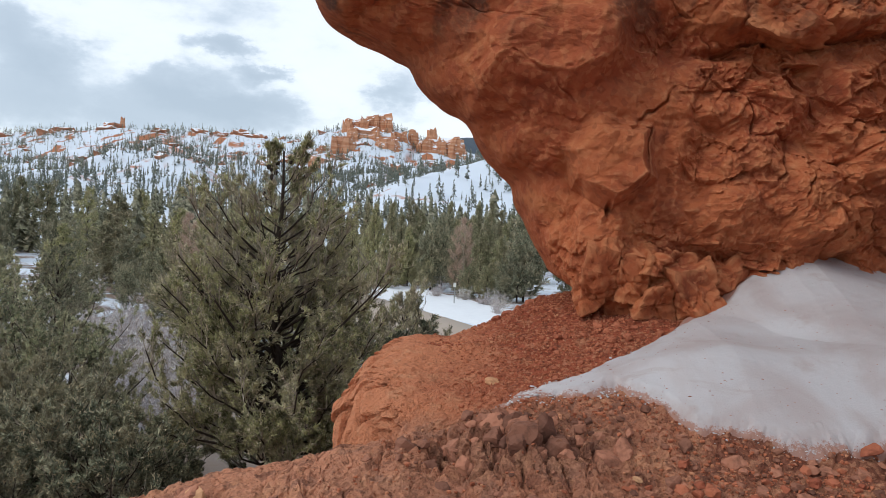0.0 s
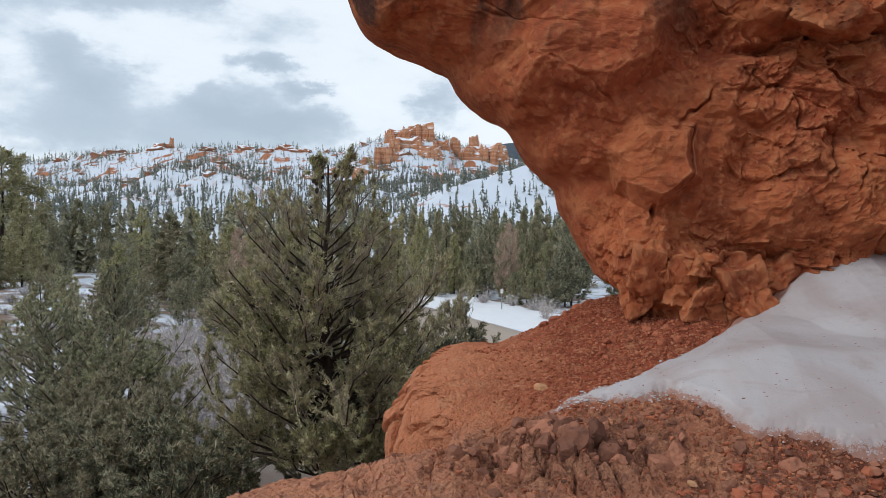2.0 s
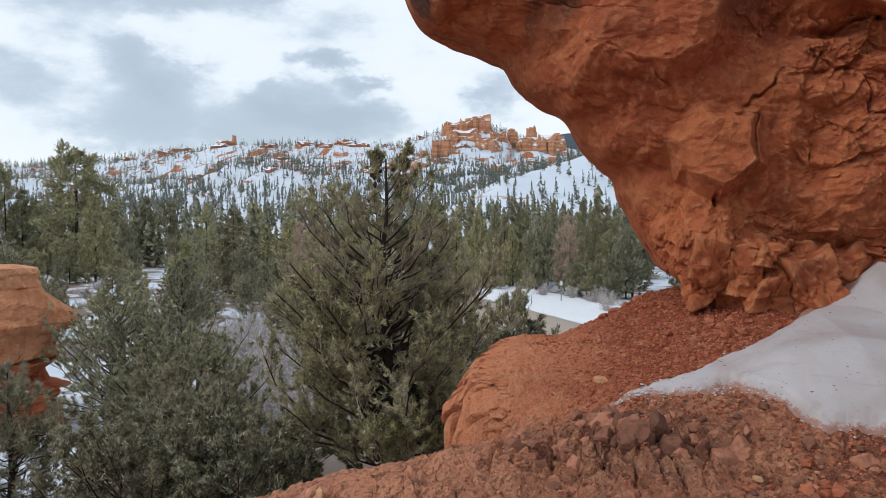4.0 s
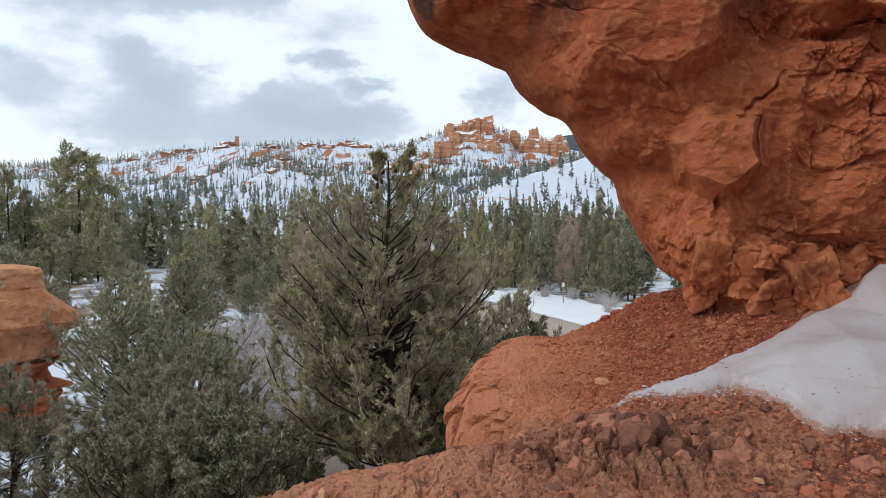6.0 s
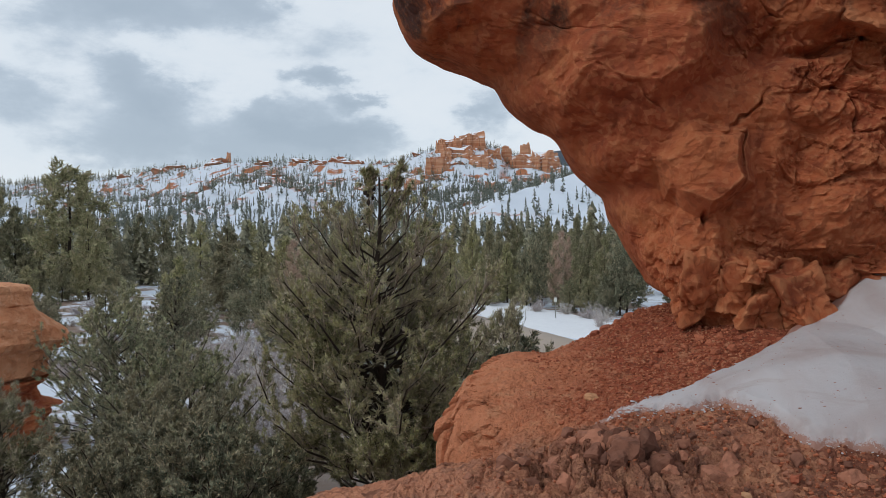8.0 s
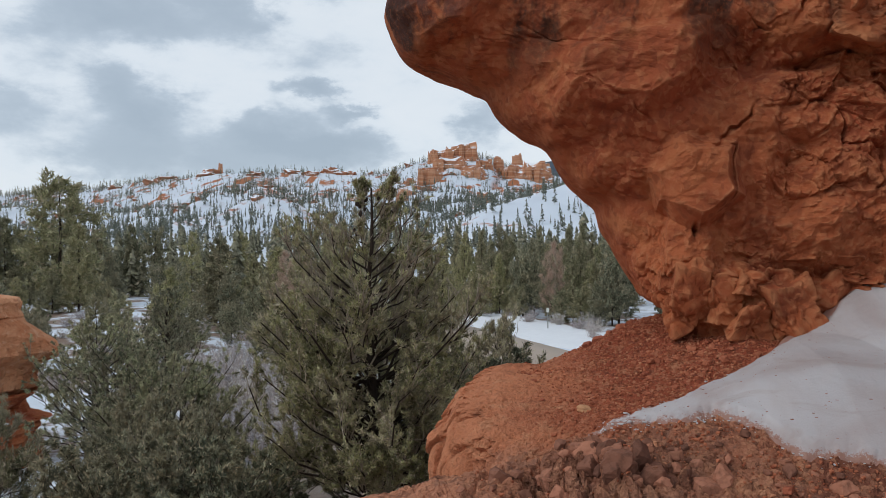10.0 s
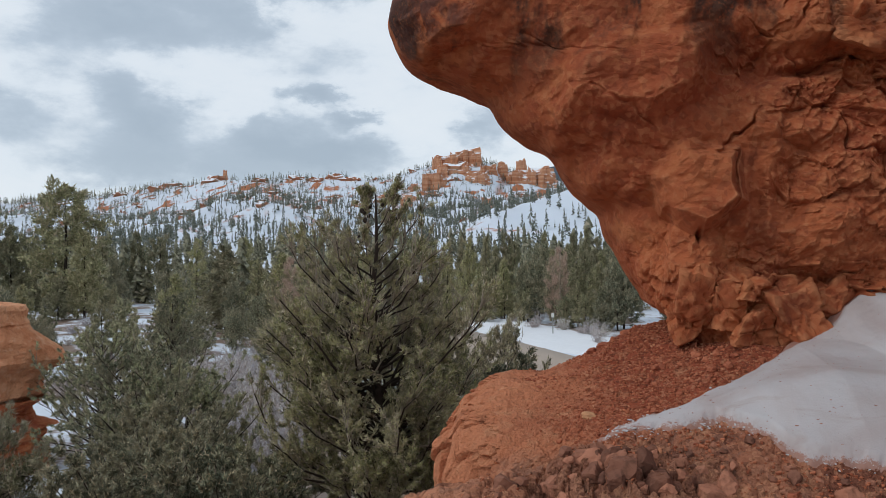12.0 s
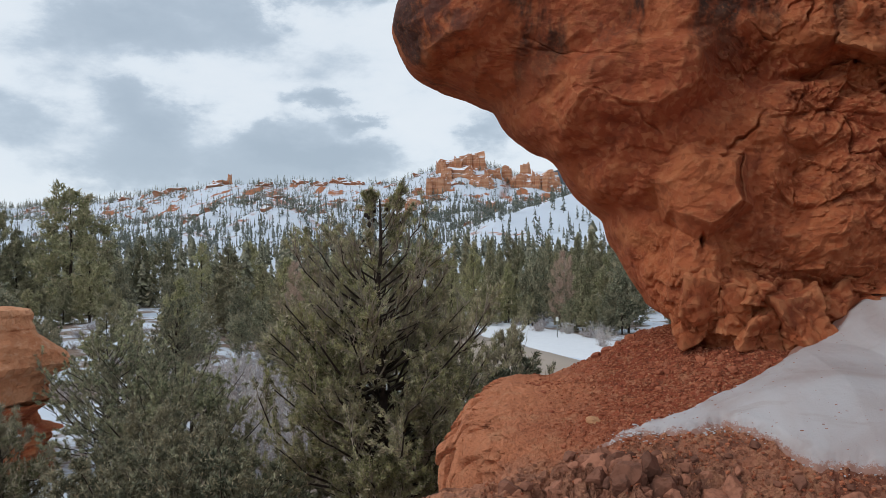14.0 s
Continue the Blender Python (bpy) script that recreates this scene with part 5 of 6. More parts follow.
# trees one can pick out: bearing, distance, height, girth, shape
PLACED = [
    (-0.365, 38, 2.4, 0.9, 4), (-0.412, 47, 2.8, 0.9, 3), (-0.345, 43, 2.9, 0.9, 3), (-0.382, 56, 3.4, 0.9, 4),
    (-0.663, 94, 16.5, 1.15, 1), (-0.636, 82, 10.0, 0.93, 0), (-0.748, 112, 12.6, 0.87, 2), (-0.469, 87, 9.3, 0.76, 0), (-0.513, 57, 4.9, 0.77, 3), (-0.576, 43, 3.7, 0.86, 4),
    (-0.470, 44, 3.1, 1.04, 4), (-0.398, 111, 10.2, 1.12, 0), (-0.557, 118, 11.6, 0.72, 2), (-0.523, 114, 10.5, 0.87, 1), (-0.775, 111, 15.5, 0.68, 1), (-0.676, 79, 4.8, 1.15, 0),
    (-0.420, 53, 2.2, 1.21, 3), (-0.374, 49, 2.2, 1.24, 4), (-0.432, 118, 8.2, 1.16, 2), (-0.591, 109, 6.8, 0.85, 3), (-0.490, 69, 5.5, 0.60, 4), (-0.722, 113, 10.6, 0.82, 1),
    (-0.704, 112, 7.4, 1.02, 0), (-0.609, 115, 10.6, 0.91, 2), (-0.347, 110, 8.0, 0.92, 2), (-0.315, 97, 6.6, 0.94, 0), (-0.445, 72, 4.3, 0.90, 3), (-0.24, 40, 4.73, 0.9, 3),
    (-0.18, 48, 5.504, 0.9, 0), (-0.12, 60, 6.536, 0.9, 0), (-0.09, 86, 8.772, 0.7, 2), (-0.055, 84, 7.74, 0.7, 2), (-0.03, 88, 8.256, 0.8, 0), (0, 84, 7.224, 0.8, 3),
    (0.035, 82, 7.568, 0.8, 2), (0.06, 78, 7.052, 0.8, 0), (0.09, 76, 7.912, 0.9, 0), (0.108, 68, 7.396, 0.95, 4), (0.085, 66, 3.44, 1.1, 4), (0.06, 68, 2.924, 1.2, 4),
    (0.035, 70, 2.752, 1.2, 3), (-0.02, 74, 2.924, 1.1, 4), (-0.06, 78, 3.096, 1.1, 3), (-0.1, 92, 9.03, 0.55, 2), (-0.068, 96, 9.46, 0.55, 2), (-0.035, 100, 8.944, 0.55, 2),
    (0.008, 98, 9.804, 0.55, 2), (0.045, 94, 9.46, 0.55, 2), (0.062, 102, 10.32, 0.55, 2), (-0.075, 74, 5.504, 0.9, 0), (-0.045, 77, 6.364, 0.8, 2), (-0.015, 75, 5.676, 0.9, 3),
    (0.022, 74, 5.16, 0.9, 4), (0.05, 71, 6.536, 0.8, 0), (0.08, 69, 6.88, 0.8, 2), (0.1, 66, 5.676, 0.9, 3), (0.018, 90, 7.396, 0.8, 2), (0.075, 96, 9.03, 0.7, 2),
]
spots = []
for b, d, tall, wide, k in PLACED:
    stand(SHAPES[k], b * d, d, tall, wide, 40 * k + 977 * b)
    spots.append((b * d, d))
for b, d, tall in ((-0.332, 60, 6.8), (-0.30, 70, 6.4), (0.027, 73, 7.6)):
    stand(DEAD_TREE, b * d, d, tall, 0.8, 300 * b)
    spots.append((b * d, d))
rng = np.random.default_rng(77)
GLADES = [(-58.0, 86.0, 9.0), (-40.0, 57.0, 8.0), (-33.0, 61.0, 6.0), (-48.0, 70.0, 8.0), (-44.0, 77.0, 6.0), (-31.0, 56.0, 7.0), (-26.0, 43.0, 4.5), (-22.5, 36.0, 3.5), (-12.5, 31.0, 5.0), (-14.5, 36.0, 6.0), (-17.0, 42.0, 5.0), (-40.0, 62.0, 5.0)]
tries = 0
while len(spots) < 165 and tries < 20000:
    tries += 1
    d = 30 + 68 * rng.uniform() ** 0.8
    b = rng.uniform(-0.92, 0.20)
    x, y = b * d, d
    gap = road_gap(x, y)
    if d < 54 and (-0.85 < b < -0.52) and rng.uniform() < 0.85:
        continue
    if -6.5 < gap < 13 and y < 110:
        continue
    if gap < 13 and x > -0.16 * d:
        continue
    if b < -0.36 and d < 92 and rng.uniform() < 0.7:
        continue
    if b > -0.14 and rng.uniform() < 0.45:
        continue
    if any((x - g[0]) ** 2 + (y - g[1]) ** 2 < g[2] ** 2 for g in GLADES):
        continue
    if any((x - p[0]) ** 2 + (y - p[1]) ** 2 < 8 for p in spots):
        continue
    if vnoise(np.array([[x * 0.11, y * 0.07]]), 79)[0] < -0.25:
        continue
    k = rng.choice(5, p=[0.27, 0.1, 0.25, 0.2, 0.18])
    tall = rng.uniform(2.6, 6.2) + 1.6 * smooth(50, 110, d) * rng.uniform(0.2, 1)
    tall = tall * (1.4 if k < 3 and rng.uniform() < 0.2 else 1.0)
    stand(SHAPES[k], x, y, tall * (0.8 if k > 2 else 1.0), rng.uniform(0.8, 1.25) * (0.6 if b > -0.14 else 1.0), rng.uniform(0, 360))
    spots.append((x, y))


# far woods on the lower slopes and the hills
def woods(name, label, bearings, depths, count, tall, leaves, seed, girth=0.17, patch=0.0, power=1.0, taper=0.8, mat=None):
    rng = np.random.default_rng(seed)
    d = depths[0] + (depths[1] - depths[0]) * rng.uniform(size=count * 4) ** power
    b = rng.uniform(*bearings, count * 4)
    x, y = b * d, d
    dense = fbm(np.stack([x * 0.013, y * 0.006], -1), 3, seed + 1) + 0.6 * vnoise(np.stack([x, y], -1) * 0.06, seed + 2)
    # the near side of the spur is nearly bare
    along = (SPUR_B - SPUR_A) / np.hypot(*(SPUR_B - SPUR_A))
    t = (x - SPUR_A[0]) * along[0] + (y - SPUR_A[1]) * along[1]
    w = (x - SPUR_A[0]) * along[1] - (y - SPUR_A[1]) * along[0]
    dense = np.where((w > -6) & (w < 60 + 0.1 * t) & (t > -20) & (t < 330) & (rng.uniform(size=len(x)) < 0.60), -9, dense)
    keep = np.where(dense + rng.normal(size=len(x)) * 0.55 > patch)[0][:count]
    x, y = x[keep], y[keep]
    z = terrain(x, y)
    m = len(x)
    h = rng.uniform(*tall, m) * rng.uniform(0.45, 1.25, m)
    girth = girth * rng.uniform(0.7, 1.6, m)[:, None]
    s = (np.arange(leaves) + rng.uniform(size=(m, leaves))) / leaves
    ang = rng.uniform(0, 2 * np.pi, (m, leaves))
    r = girth * h[:, None] * (1.02 - s) ** taper * rng.uniform(0.35, 1.15, (m, leaves))
    centre = np.stack([x[:, None] + 0 * s, y[:, None] + 0 * s, z[:, None] - 0.2 + h[:, None] * (0.10 + 0.90 * s)], -1)
    outward = np.stack([np.cos(ang), np.sin(ang), rng.uniform(-0.5, 0.35, (m, leaves))], -1)
    across = np.stack([-np.sin(ang), np.cos(ang), rng.uniform(-0.4, 0.4, (m, leaves))], -1)
    w = 0.075 * h[:, None] * rng.uniform(0.6, 1.5, (m, leaves)) * (1.25 - 0.8 * s)
    up = np.array([0, 0, 1.0]) * (0.13 * h)[:, None, None]
    v = np.stack([centre + up * 0.6 - across * w[..., None] * 0.3, centre + outward * r[..., None] - across * w[..., None],
                  centre + outward * r[..., None] * 0.9 + across * w[..., None] - up * 0.15], 2).reshape(-1, 3)
    f = np.arange(len(v)).reshape(-1, 3)
    # thin stems
    tw = 0.012 * h
    side = np.stack([np.ones(m), np.zeros(m), np.zeros(m)], -1) * tw[:, None]
    foot = np.stack([x, y, z - 0.5], -1)
    sv = np.stack([foot - side, foot + side, foot + np.array([0, 0, 1.0]) * (h * 1.02 + 0.5)[:, None]], 1).reshape(-1, 3)
    v2 = np.concatenate([v, sv])
    f2 = np.concatenate([f, np.arange(len(sv)).reshape(-1, 3) + len(v)])
    ob = new(name, mesh_of(name, v2, f2, mat or WOODS, False))
    tagged(ob, label, "woods", kind="stuff")


woods("valley_woods", "dense dark evergreen woods at the foot of the hills", (-1.0, 0.25), (96, 290), 760, (4.0, 10.0), 110, 201, 0.17, -0.35, 0.95, 0.6, MID_WOODS)
woods("hillside_woods", "scattered evergreens on the snowy slopes", (-1.0, 0.25), (265, 720), 5200, (5.4, 9.6), 26, 211, 0.17, -0.75, 0.8)
woods("hilltop_woods", "sparse small evergreens near the snowy ridge", (-1.0, 0.15), (700, 905), 3600, (4.0, 7.4), 18, 221, 0.27, -0.35, 0.75)
woods("slope_woods", "dark belt of evergreens below the butte", (-0.20, 0.04), (520, 640), 520, (5.5, 9.5), 24, 241, 0.17, -0.5, 1.0)
woods("far_ridge_trees", "row of evergreens on the far end of the skyline", (-1.0, -0.46), (868, 915), 300, (6.0, 11.5), 22, 251, 0.30, -0.1, 1.0)
woods("ridge_woods", "dark evergreens dotted over the long snowy ridge", (-1.0, -0.30), (520, 900), 1500, (5.5, 9.5), 18, 261, 0.2, -0.3, 0.8)
woods("ridge_trees", "line of small evergreens along the skyline", (-1.0, 0.12), (880, 915), 300, (3.5, 8.5), 16, 231, 0.28, 0.1, 1.0)


# ---------------------------------------------------------------- red cliffs on the skyline
def cliff_mass(parent, at, size, seed, name="cliff"):
    """A weathered block of layered rock: upright fluted walls, stepped strata, a broken flat top."""
    rng = np.random.default_rng(seed)
    rows, cols = 18, 40
    ang = np.linspace(0, 2 * np.pi, cols, endpoint=False)
    z = np.linspace(0, 1, rows)
    zz, aa = np.meshgrid(z, ang, indexing="ij")
    e = 0.62
    cx, sy = np.cos(aa), np.sin(aa)
    x, y = np.sign(cx) * np.abs(cx) ** e, np.sign(sy) * np.abs(sy) ** e
    steps = np.floor(zz * 2.4 + 0.9 * vnoise(np.stack([aa * 2, zz * 0], -1), seed)) / 2.4
    taper = 1.0 - 0.26 * steps - 0.08 * zz
    lump = 1 + 0.13 * fbm(np.stack([cx * 2.6, sy * 2.6, zz * 0.8], -1), 3, seed) + 0.06 * vnoise(np.stack([cx * 9, sy * 9, zz * 0.5], -1), seed + 4) + 0.10 * vnoise(np.stack([cx * 5, sy * 5, zz * 3], -1), seed + 6)
    top = 1 + 0.20 * fbm(np.stack([cx * 1.7, sy * 1.7, 0 * zz], -1), 3, seed + 9) * smooth(0.3, 1, zz)
    v = np.stack([x * taper * lump * size[0], y * taper * lump * size[1], (zz * 1.6 * top - 0.84) * size[2]], -1)
    cap = np.array([0, 0, 0.78 * size[2]])
    verts = np.concatenate([v.reshape(-1, 3), [cap]])
    f = grid_faces(rows, cols, True)
    last = (rows - 1) * cols
    lid = np.array([[last + k, last + (k + 1) % cols, len(verts) - 1] for k in range(cols)])
    me = bpy.data.meshes.new(name)
    me.from_pydata(verts.tolist(), [], f.tolist() + lid.tolist())
    me.materials.append(BUTTE)
    ob = part_of(name, me, parent) if parent else new(name, me)
    ob.location = at
    return ob


def butte():
    base = (-70.0, 900.0, 110.0)
    root = thing("rock_butte", "castle-like banded orange rock butte with snowy terraces", "cliff", base)
    masses = [  # bearing, slopes up to its top and its foot, half-width in metres
        (-0.092, 0.1514, 0.1299, 19), (-0.123, 0.1439, 0.1290, 15), (-0.135, 0.1217, 0.1000, 12), (-0.107, 0.1331, 0.1212, 20), (-0.080, 0.1207, 0.1081, 16), (-0.063, 0.1293, 0.1175, 10), (-0.045, 0.1319, 0.1127, 7),
        (-0.021, 0.1336, 0.1137, 7), (-0.003, 0.1222, 0.1031, 26), (-0.028, 0.1198, 0.1050, 10), (0.014, 0.1161, 0.1058, 11), (-0.173, 0.0939, 0.0773, 6), (-0.065, 0.0878, 0.0759, 5), (-0.163, 0.1080, 0.1005, 5),
    ]
    rng = np.random.default_rng(31)
    ds = np.arange(600.0, 895.0, 3.0)
    for i, (b, top, foot, w) in enumerate(masses):
        rise = (terrain(b * ds, ds) - 6.5) / ds
        y = float(ds[np.argmax(rise >= foot)]) if (rise >= foot).any() else 880.0 - 4 * i
        d = 0.6 * w
        y, h = y + 0.7 * d, ((top - foot) * y + 0.5 * d + 2.0) / 1.6
        z = 6.5 + top * y - 0.84 * h - base[2]
        cliff_mass(root, (b * y - base[0], y - base[1], z), (w * 0.98, d, h), 300 + i, "cliff")
        # buttresses and pinnacles that stand before the main wall
        for k in range(3):
            dx, cut = rng.uniform(-0.85, 0.85) * w, rng.uniform(0.5, 0.95)
            bw = w * rng.uniform(0.16, 0.34)
            cliff_mass(root, (b * y + dx - base[0], y - 0.75 * d - base[1], z - (1 - cut) * h), (bw, bw, h), 1000 + 10 * i + k, "buttress")


butte()
# single outcrops: bearing, distance, half-width, height, how deep it sits
for i, (b, d, w, h, up) in enumerate(((-0.427, 899, 2.9, 12.5, 0.0), (-0.44, 900, 16, 7, 0), (-0.505, 900, 15, 6, 0), (-0.525, 880, 10, 7, 0), (-0.375, 880, 12, 6, 0),
                                      (-0.325, 890, 12, 6, 0), (-0.30, 880, 12, 6, 0), (-0.275, 890, 10, 7, 0), (-0.25, 880, 14, 5, 0), (-0.24, 700, 8, 6, 0),
                                      (-0.24, 760, 10, 7, 0), (-0.37, 700, 14, 5, 0), (-0.325, 640, 9, 6, 0), (-0.46, 760, 18, 4, 0), (-0.58, 880, 10, 5, 0))):
    x, y = b * d, float(d)
    g = float(terrain(np.array([x]), np.array([y]))[0])
    if i in (0, 9):
        ob = cliff_mass(None, (x, y, g), (w, w * 0.7, h), 340 + i, "rock_tower" if i == 0 else "rock_outcrop")
    else:
        p, f = chunk(340 + i, (w, w * 0.5, h), 3, 12, 40.0, 0.45, 2.2)
        ob = new("rock_outcrop", mesh_of("rock_outcrop", p, f, OUTCROP, False))
        ob.location = (x, y, g - 0.1 * h)
    tagged(ob, "slim rock tower on the skyline" if i == 0 else "low red rock outcrop on the snowy slope", "rock", "" if i == 0 else "red outcrops")


rng = np.random.default_rng(67)
for i in range(70):
    d = rng.uniform(480, 890)
    b = rng.uniform(-0.75, 0.02)
    x, y = b * d, d
    w = rng.uniform(2.5, 8.0)
    p, f = chunk(800 + i, (w, w * rng.uniform(0.3, 0.6), rng.uniform(1.6, 4.0)), 3, 9, 30.0, 0.35, 1.6)
    ob = new("rock_outcrop", mesh_of("rock_outcrop", p + 0.35 * fbm(p * 0.6, 3, i)[:, None], f, OUTCROP, False))
    ob.location = (x, y, float(terrain(np.array([x]), np.array([y]))[0]) - 0.3)
    ob.rotation_euler = (0, rng.uniform(-0.45, 0.45), rng.uniform(-0.6, 0.6))
    tagged(ob, "low red rock outcrop on the snowy slope", "rock", "red outcrops")


# ---------------------------------------------------------------- mushroom boulder across the gully
def turned(profile, rows, cols, seed, rough):
    """A weathered stone turned about an upright axis, with flattened sides, ledges and chips."""
    z, r = np.array(profile).T
    run = np.concatenate([[0], np.cumsum(np.hypot(np.diff(z), np.diff(r)))])
    at = np.linspace(0, run[-1], rows)
    z, r = np.interp(at, run, z), np.interp(at, run, r)
    ang = np.linspace(0, 2 * np.pi, cols, endpoint=False)
    squash = 1 + 0.07 * np.cos(2 * ang + 0.6) + 0.05 * np.cos(3 * ang + seed)
    p = np.stack([r[:, None] * squash * np.cos(ang), 0.9 * r[:, None] * squash * np.sin(ang), z[:, None] + 0 * ang], -1).reshape(-1, 3)
    out = p * np.array([1, 1, 0.0])
    out /= np.linalg.norm(out, axis=1)[:, None] + 1e-6
    chip = 0.34 * facets(p * 0.42 + 0.3, seed + 5) + 0.24 * facets(p * 0.9, seed) + 0.12 * facets(p * 1.9, seed + 1) + 0.08 * facets(p * 4.2, seed + 2) + 0.04 * facets(p * 9, seed + 3)
    bed = p[:, 2] * 2.1 + 0.3 * fbm(p * 0.8, 2, seed)
    seam = -0.08 * np.exp(-(((bed - np.round(bed)) / 0.05) ** 2)) * smooth(-0.2, 0.3, vnoise(p * 0.9, seed + 6))
    return p + out * (rough * chip + seam)[:, None], grid_faces(rows, cols, True)


def boulder():
    x, y = -17.25, 20.3
    g = float(terrain(np.array([x]), np.array([y]))[0])
    root = thing("mushroom_boulder", "smooth orange balanced boulder on a narrow eroded neck", "rock", (x, y, g))
    for name, mat, profile, seed, rough in (
            ("cap", PALE_ROCK, ((2.55, 0.0), (2.57, 1.3), (2.66, 1.95), (2.92, 2.50), (3.25, 2.62), (3.60, 2.72), (3.74, 2.98), (3.92, 3.00), (4.10, 2.80), (4.5, 2.48), (4.85, 2.20), (4.90, 2.12), (4.97, 2.18), (5.35, 2.12), (5.50, 1.98), (5.58, 1.5), (5.60, 0.0)), 401, 1.0),
            ("neck", ROCK, ((1.9, 2.6), (2.12, 2.05), (2.4, 2.0), (2.62, 2.2), (2.8, 2.4)), 402, 1.0),
            ("base", ROCK, ((0.2, 3.5), (0.8, 3.20), (1.15, 2.95), (1.45, 2.70), (1.75, 2.80), (1.94, 2.66), (2.06, 2.2), (2.08, 0.0)), 403, 1.3)):
        p, f = turned(profile, 100, 150, seed, rough)
        part_of(name, mesh_of(name, p - np.array([0, 0, g]), f, mat, False), root)
    # a thin lens of snow left on the shelf of the base
    v, f = ball_grid(3)
    v = v * np.array([0.55, 0.36, 0.06]) * (1 + 0.18 * fbm(v * 2.0, 3, 405))[:, None]
    snow = new("snow_patch", mesh_of("snow_patch", v, f, SNOW))
    snow.location = (x + 2.3, y - 1.0, 2.06)
    tagged(snow, "small remnant of snow on the boulder's shelf", "snow")


boulder()


# ---------------------------------------------------------------- sagebrush
def bush_pieces(seed, twigs, size):
    rng = np.random.default_rng(seed)
    az = rng.uniform(0, 2 * np.pi, twigs)
    start = rng.normal(size=(twigs, 3)) * np.array([0.10, 0.10, 0.0]) * size
    p = limb_paths(start, az, rng.uniform(0.5, 2.2, twigs), size * rng.uniform(0.25, 0.6, twigs), rng.uniform(0, 0.4, twigs), rng, 5)
    wood = tubes(p, np.full((twigs, 5), 0.007) * np.linspace(1.5, 0.5, 5), 3)
    tips = np.concatenate([p[:, k] for k in (2, 3, 4)])
    ways = np.concatenate([p[:, 4] - p[:, 2]] * 3)
    ways /= np.linalg.norm(ways, axis=1)[:, None] + 1e-9
    leaves = needles(tips, ways, 10, 0.17 * size, 0.024, 0.7, rng)
    return wood, leaves


BUSHES = []
for k in range(3):
    wood, leaves = bush_pieces(500 + k, 32, 1.0)
    root = thing("sagebrush", "dry grey sagebrush bush among patches of snow", "bush", (0, 0, 0), "sagebrush")
    part_of("stem", mesh_of("stem", *wood, GREY_TWIG), root)
    part_of("foliage", mesh_of("foliage", *leaves, SAGE, False), root)
    BUSHES.append(root)
rng = np.random.default_rng(88)


def bush_at(x, y, size, used=set()):
    k = int(rng.integers(3))
    m = pose(*on_ground(x, y, 0.03), 0, 0, rng.uniform(0, 360)) @ Matrix.Diagonal((size, size, size * rng.uniform(0.7, 1.0), 1))
    if k in used:
        copy_thing(BUSHES[k], m @ Matrix.Diagonal((*(1 / q for q in BUSHES[k].scale), 1)))
    else:
        used.add(k)
        BUSHES[k].matrix_basis = m


for _ in range(130):
    d = rng.normal(34.0, 5.0)
    bush_at(rng.normal(-0.405, 0.045) * d, d, rng.uniform(0.7, 1.5))
for _ in range(45):
    d = rng.uniform(20, 31)
    bush_at(rng.uniform(-0.43, -0.32) * d, d, rng.uniform(0.5, 1.1))
for _ in range(40):
    d = rng.uniform(30, 75)
    bush_at(rng.uniform(-0.85, -0.3) * d, d, rng.uniform(0.7, 1.4))
cx, cy, nx, ny = ROAD
for _ in range(34):
    i = int(rng.integers(20, 60))
    o = rng.uniform(7.5, 14.5)
    bush_at(cx[i] + o * nx[i], cy[i] + o * ny[i], rng.uniform(0.6, 1.4))


# ---------------------------------------------------------------- marker post by the road
def marker_post():
    x, y = 1.05, 60.0
    g = float(terrain(np.array([x]), np.array([y]))[0])
    root = thing("marker_post", "thin roadside marker post with a small pale plate", "post", (x, y, g - 0.1))
    v, f = tubes(np.array([[[0, 0, 0], [0, 0, 0.9], [0, 0, 1.95]]]), np.full((1, 3), 0.04), 8)
    part_of("pole", mesh_of("pole", v, f, METAL), root)
    bm = bmesh.new()
    bmesh.ops.create_cube(bm, size=1.0)
    bmesh.ops.scale(bm, vec=(0.22, 0.03, 0.34), verts=bm.verts)
    bmesh.ops.bevel(bm, geom=bm.edges[:], offset=0.012, segments=2, affect="EDGES")
    me = bpy.data.meshes.new("plate")
    bm.to_mesh(me)
    bm.free()
    me.materials.append(SIGN)
    part_of("plate", me, root, "pale reflector plate").location = (0, -0.06, 1.78)


marker_post()


# ---------------------------------------------------------------- broken blocks at the foot of the overhang
for i, (at, size, turn) in enumerate((
        ((0.80, 3.99, 6.28), (0.12, 0.17, 0.22), (0, 4, 6)), ((0.94, 3.92, 6.29), (0.10, 0.15, 0.18), (4, -12, 12)), ((1.06, 3.90, 6.37), (0.11, 0.15, 0.11), (0, 14, 25)),
        ((1.07, 3.88, 6.20), (0.12, 0.15, 0.10), (5, -5, 10)), ((0.93, 3.96, 6.42), (0.13, 0.15, 0.10), (0, 18, -12)), ((1.26, 3.90, 6.23), (0.18, 0.20, 0.24), (0, -22, 12)),
        ((1.46, 4.05, 6.28), (0.20, 0.18, 0.16), (8, -25, 18)), ((1.20, 3.93, 6.41), (0.11, 0.12, 0.08), (0, 15, 5)),
        ((1.66, 3.97, 7.67), (0.30, 0.27, 0.15), (4, 5, 6)), ((2.10, 3.98, 7.68), (0.24, 0.24, 0.15), (-4, -4, 14)), ((1.80, 4.02, 7.46), (0.18, 0.15, 0.06), (0, 6, 0)))):
    rock_block(at, size, 600 + i, turn)


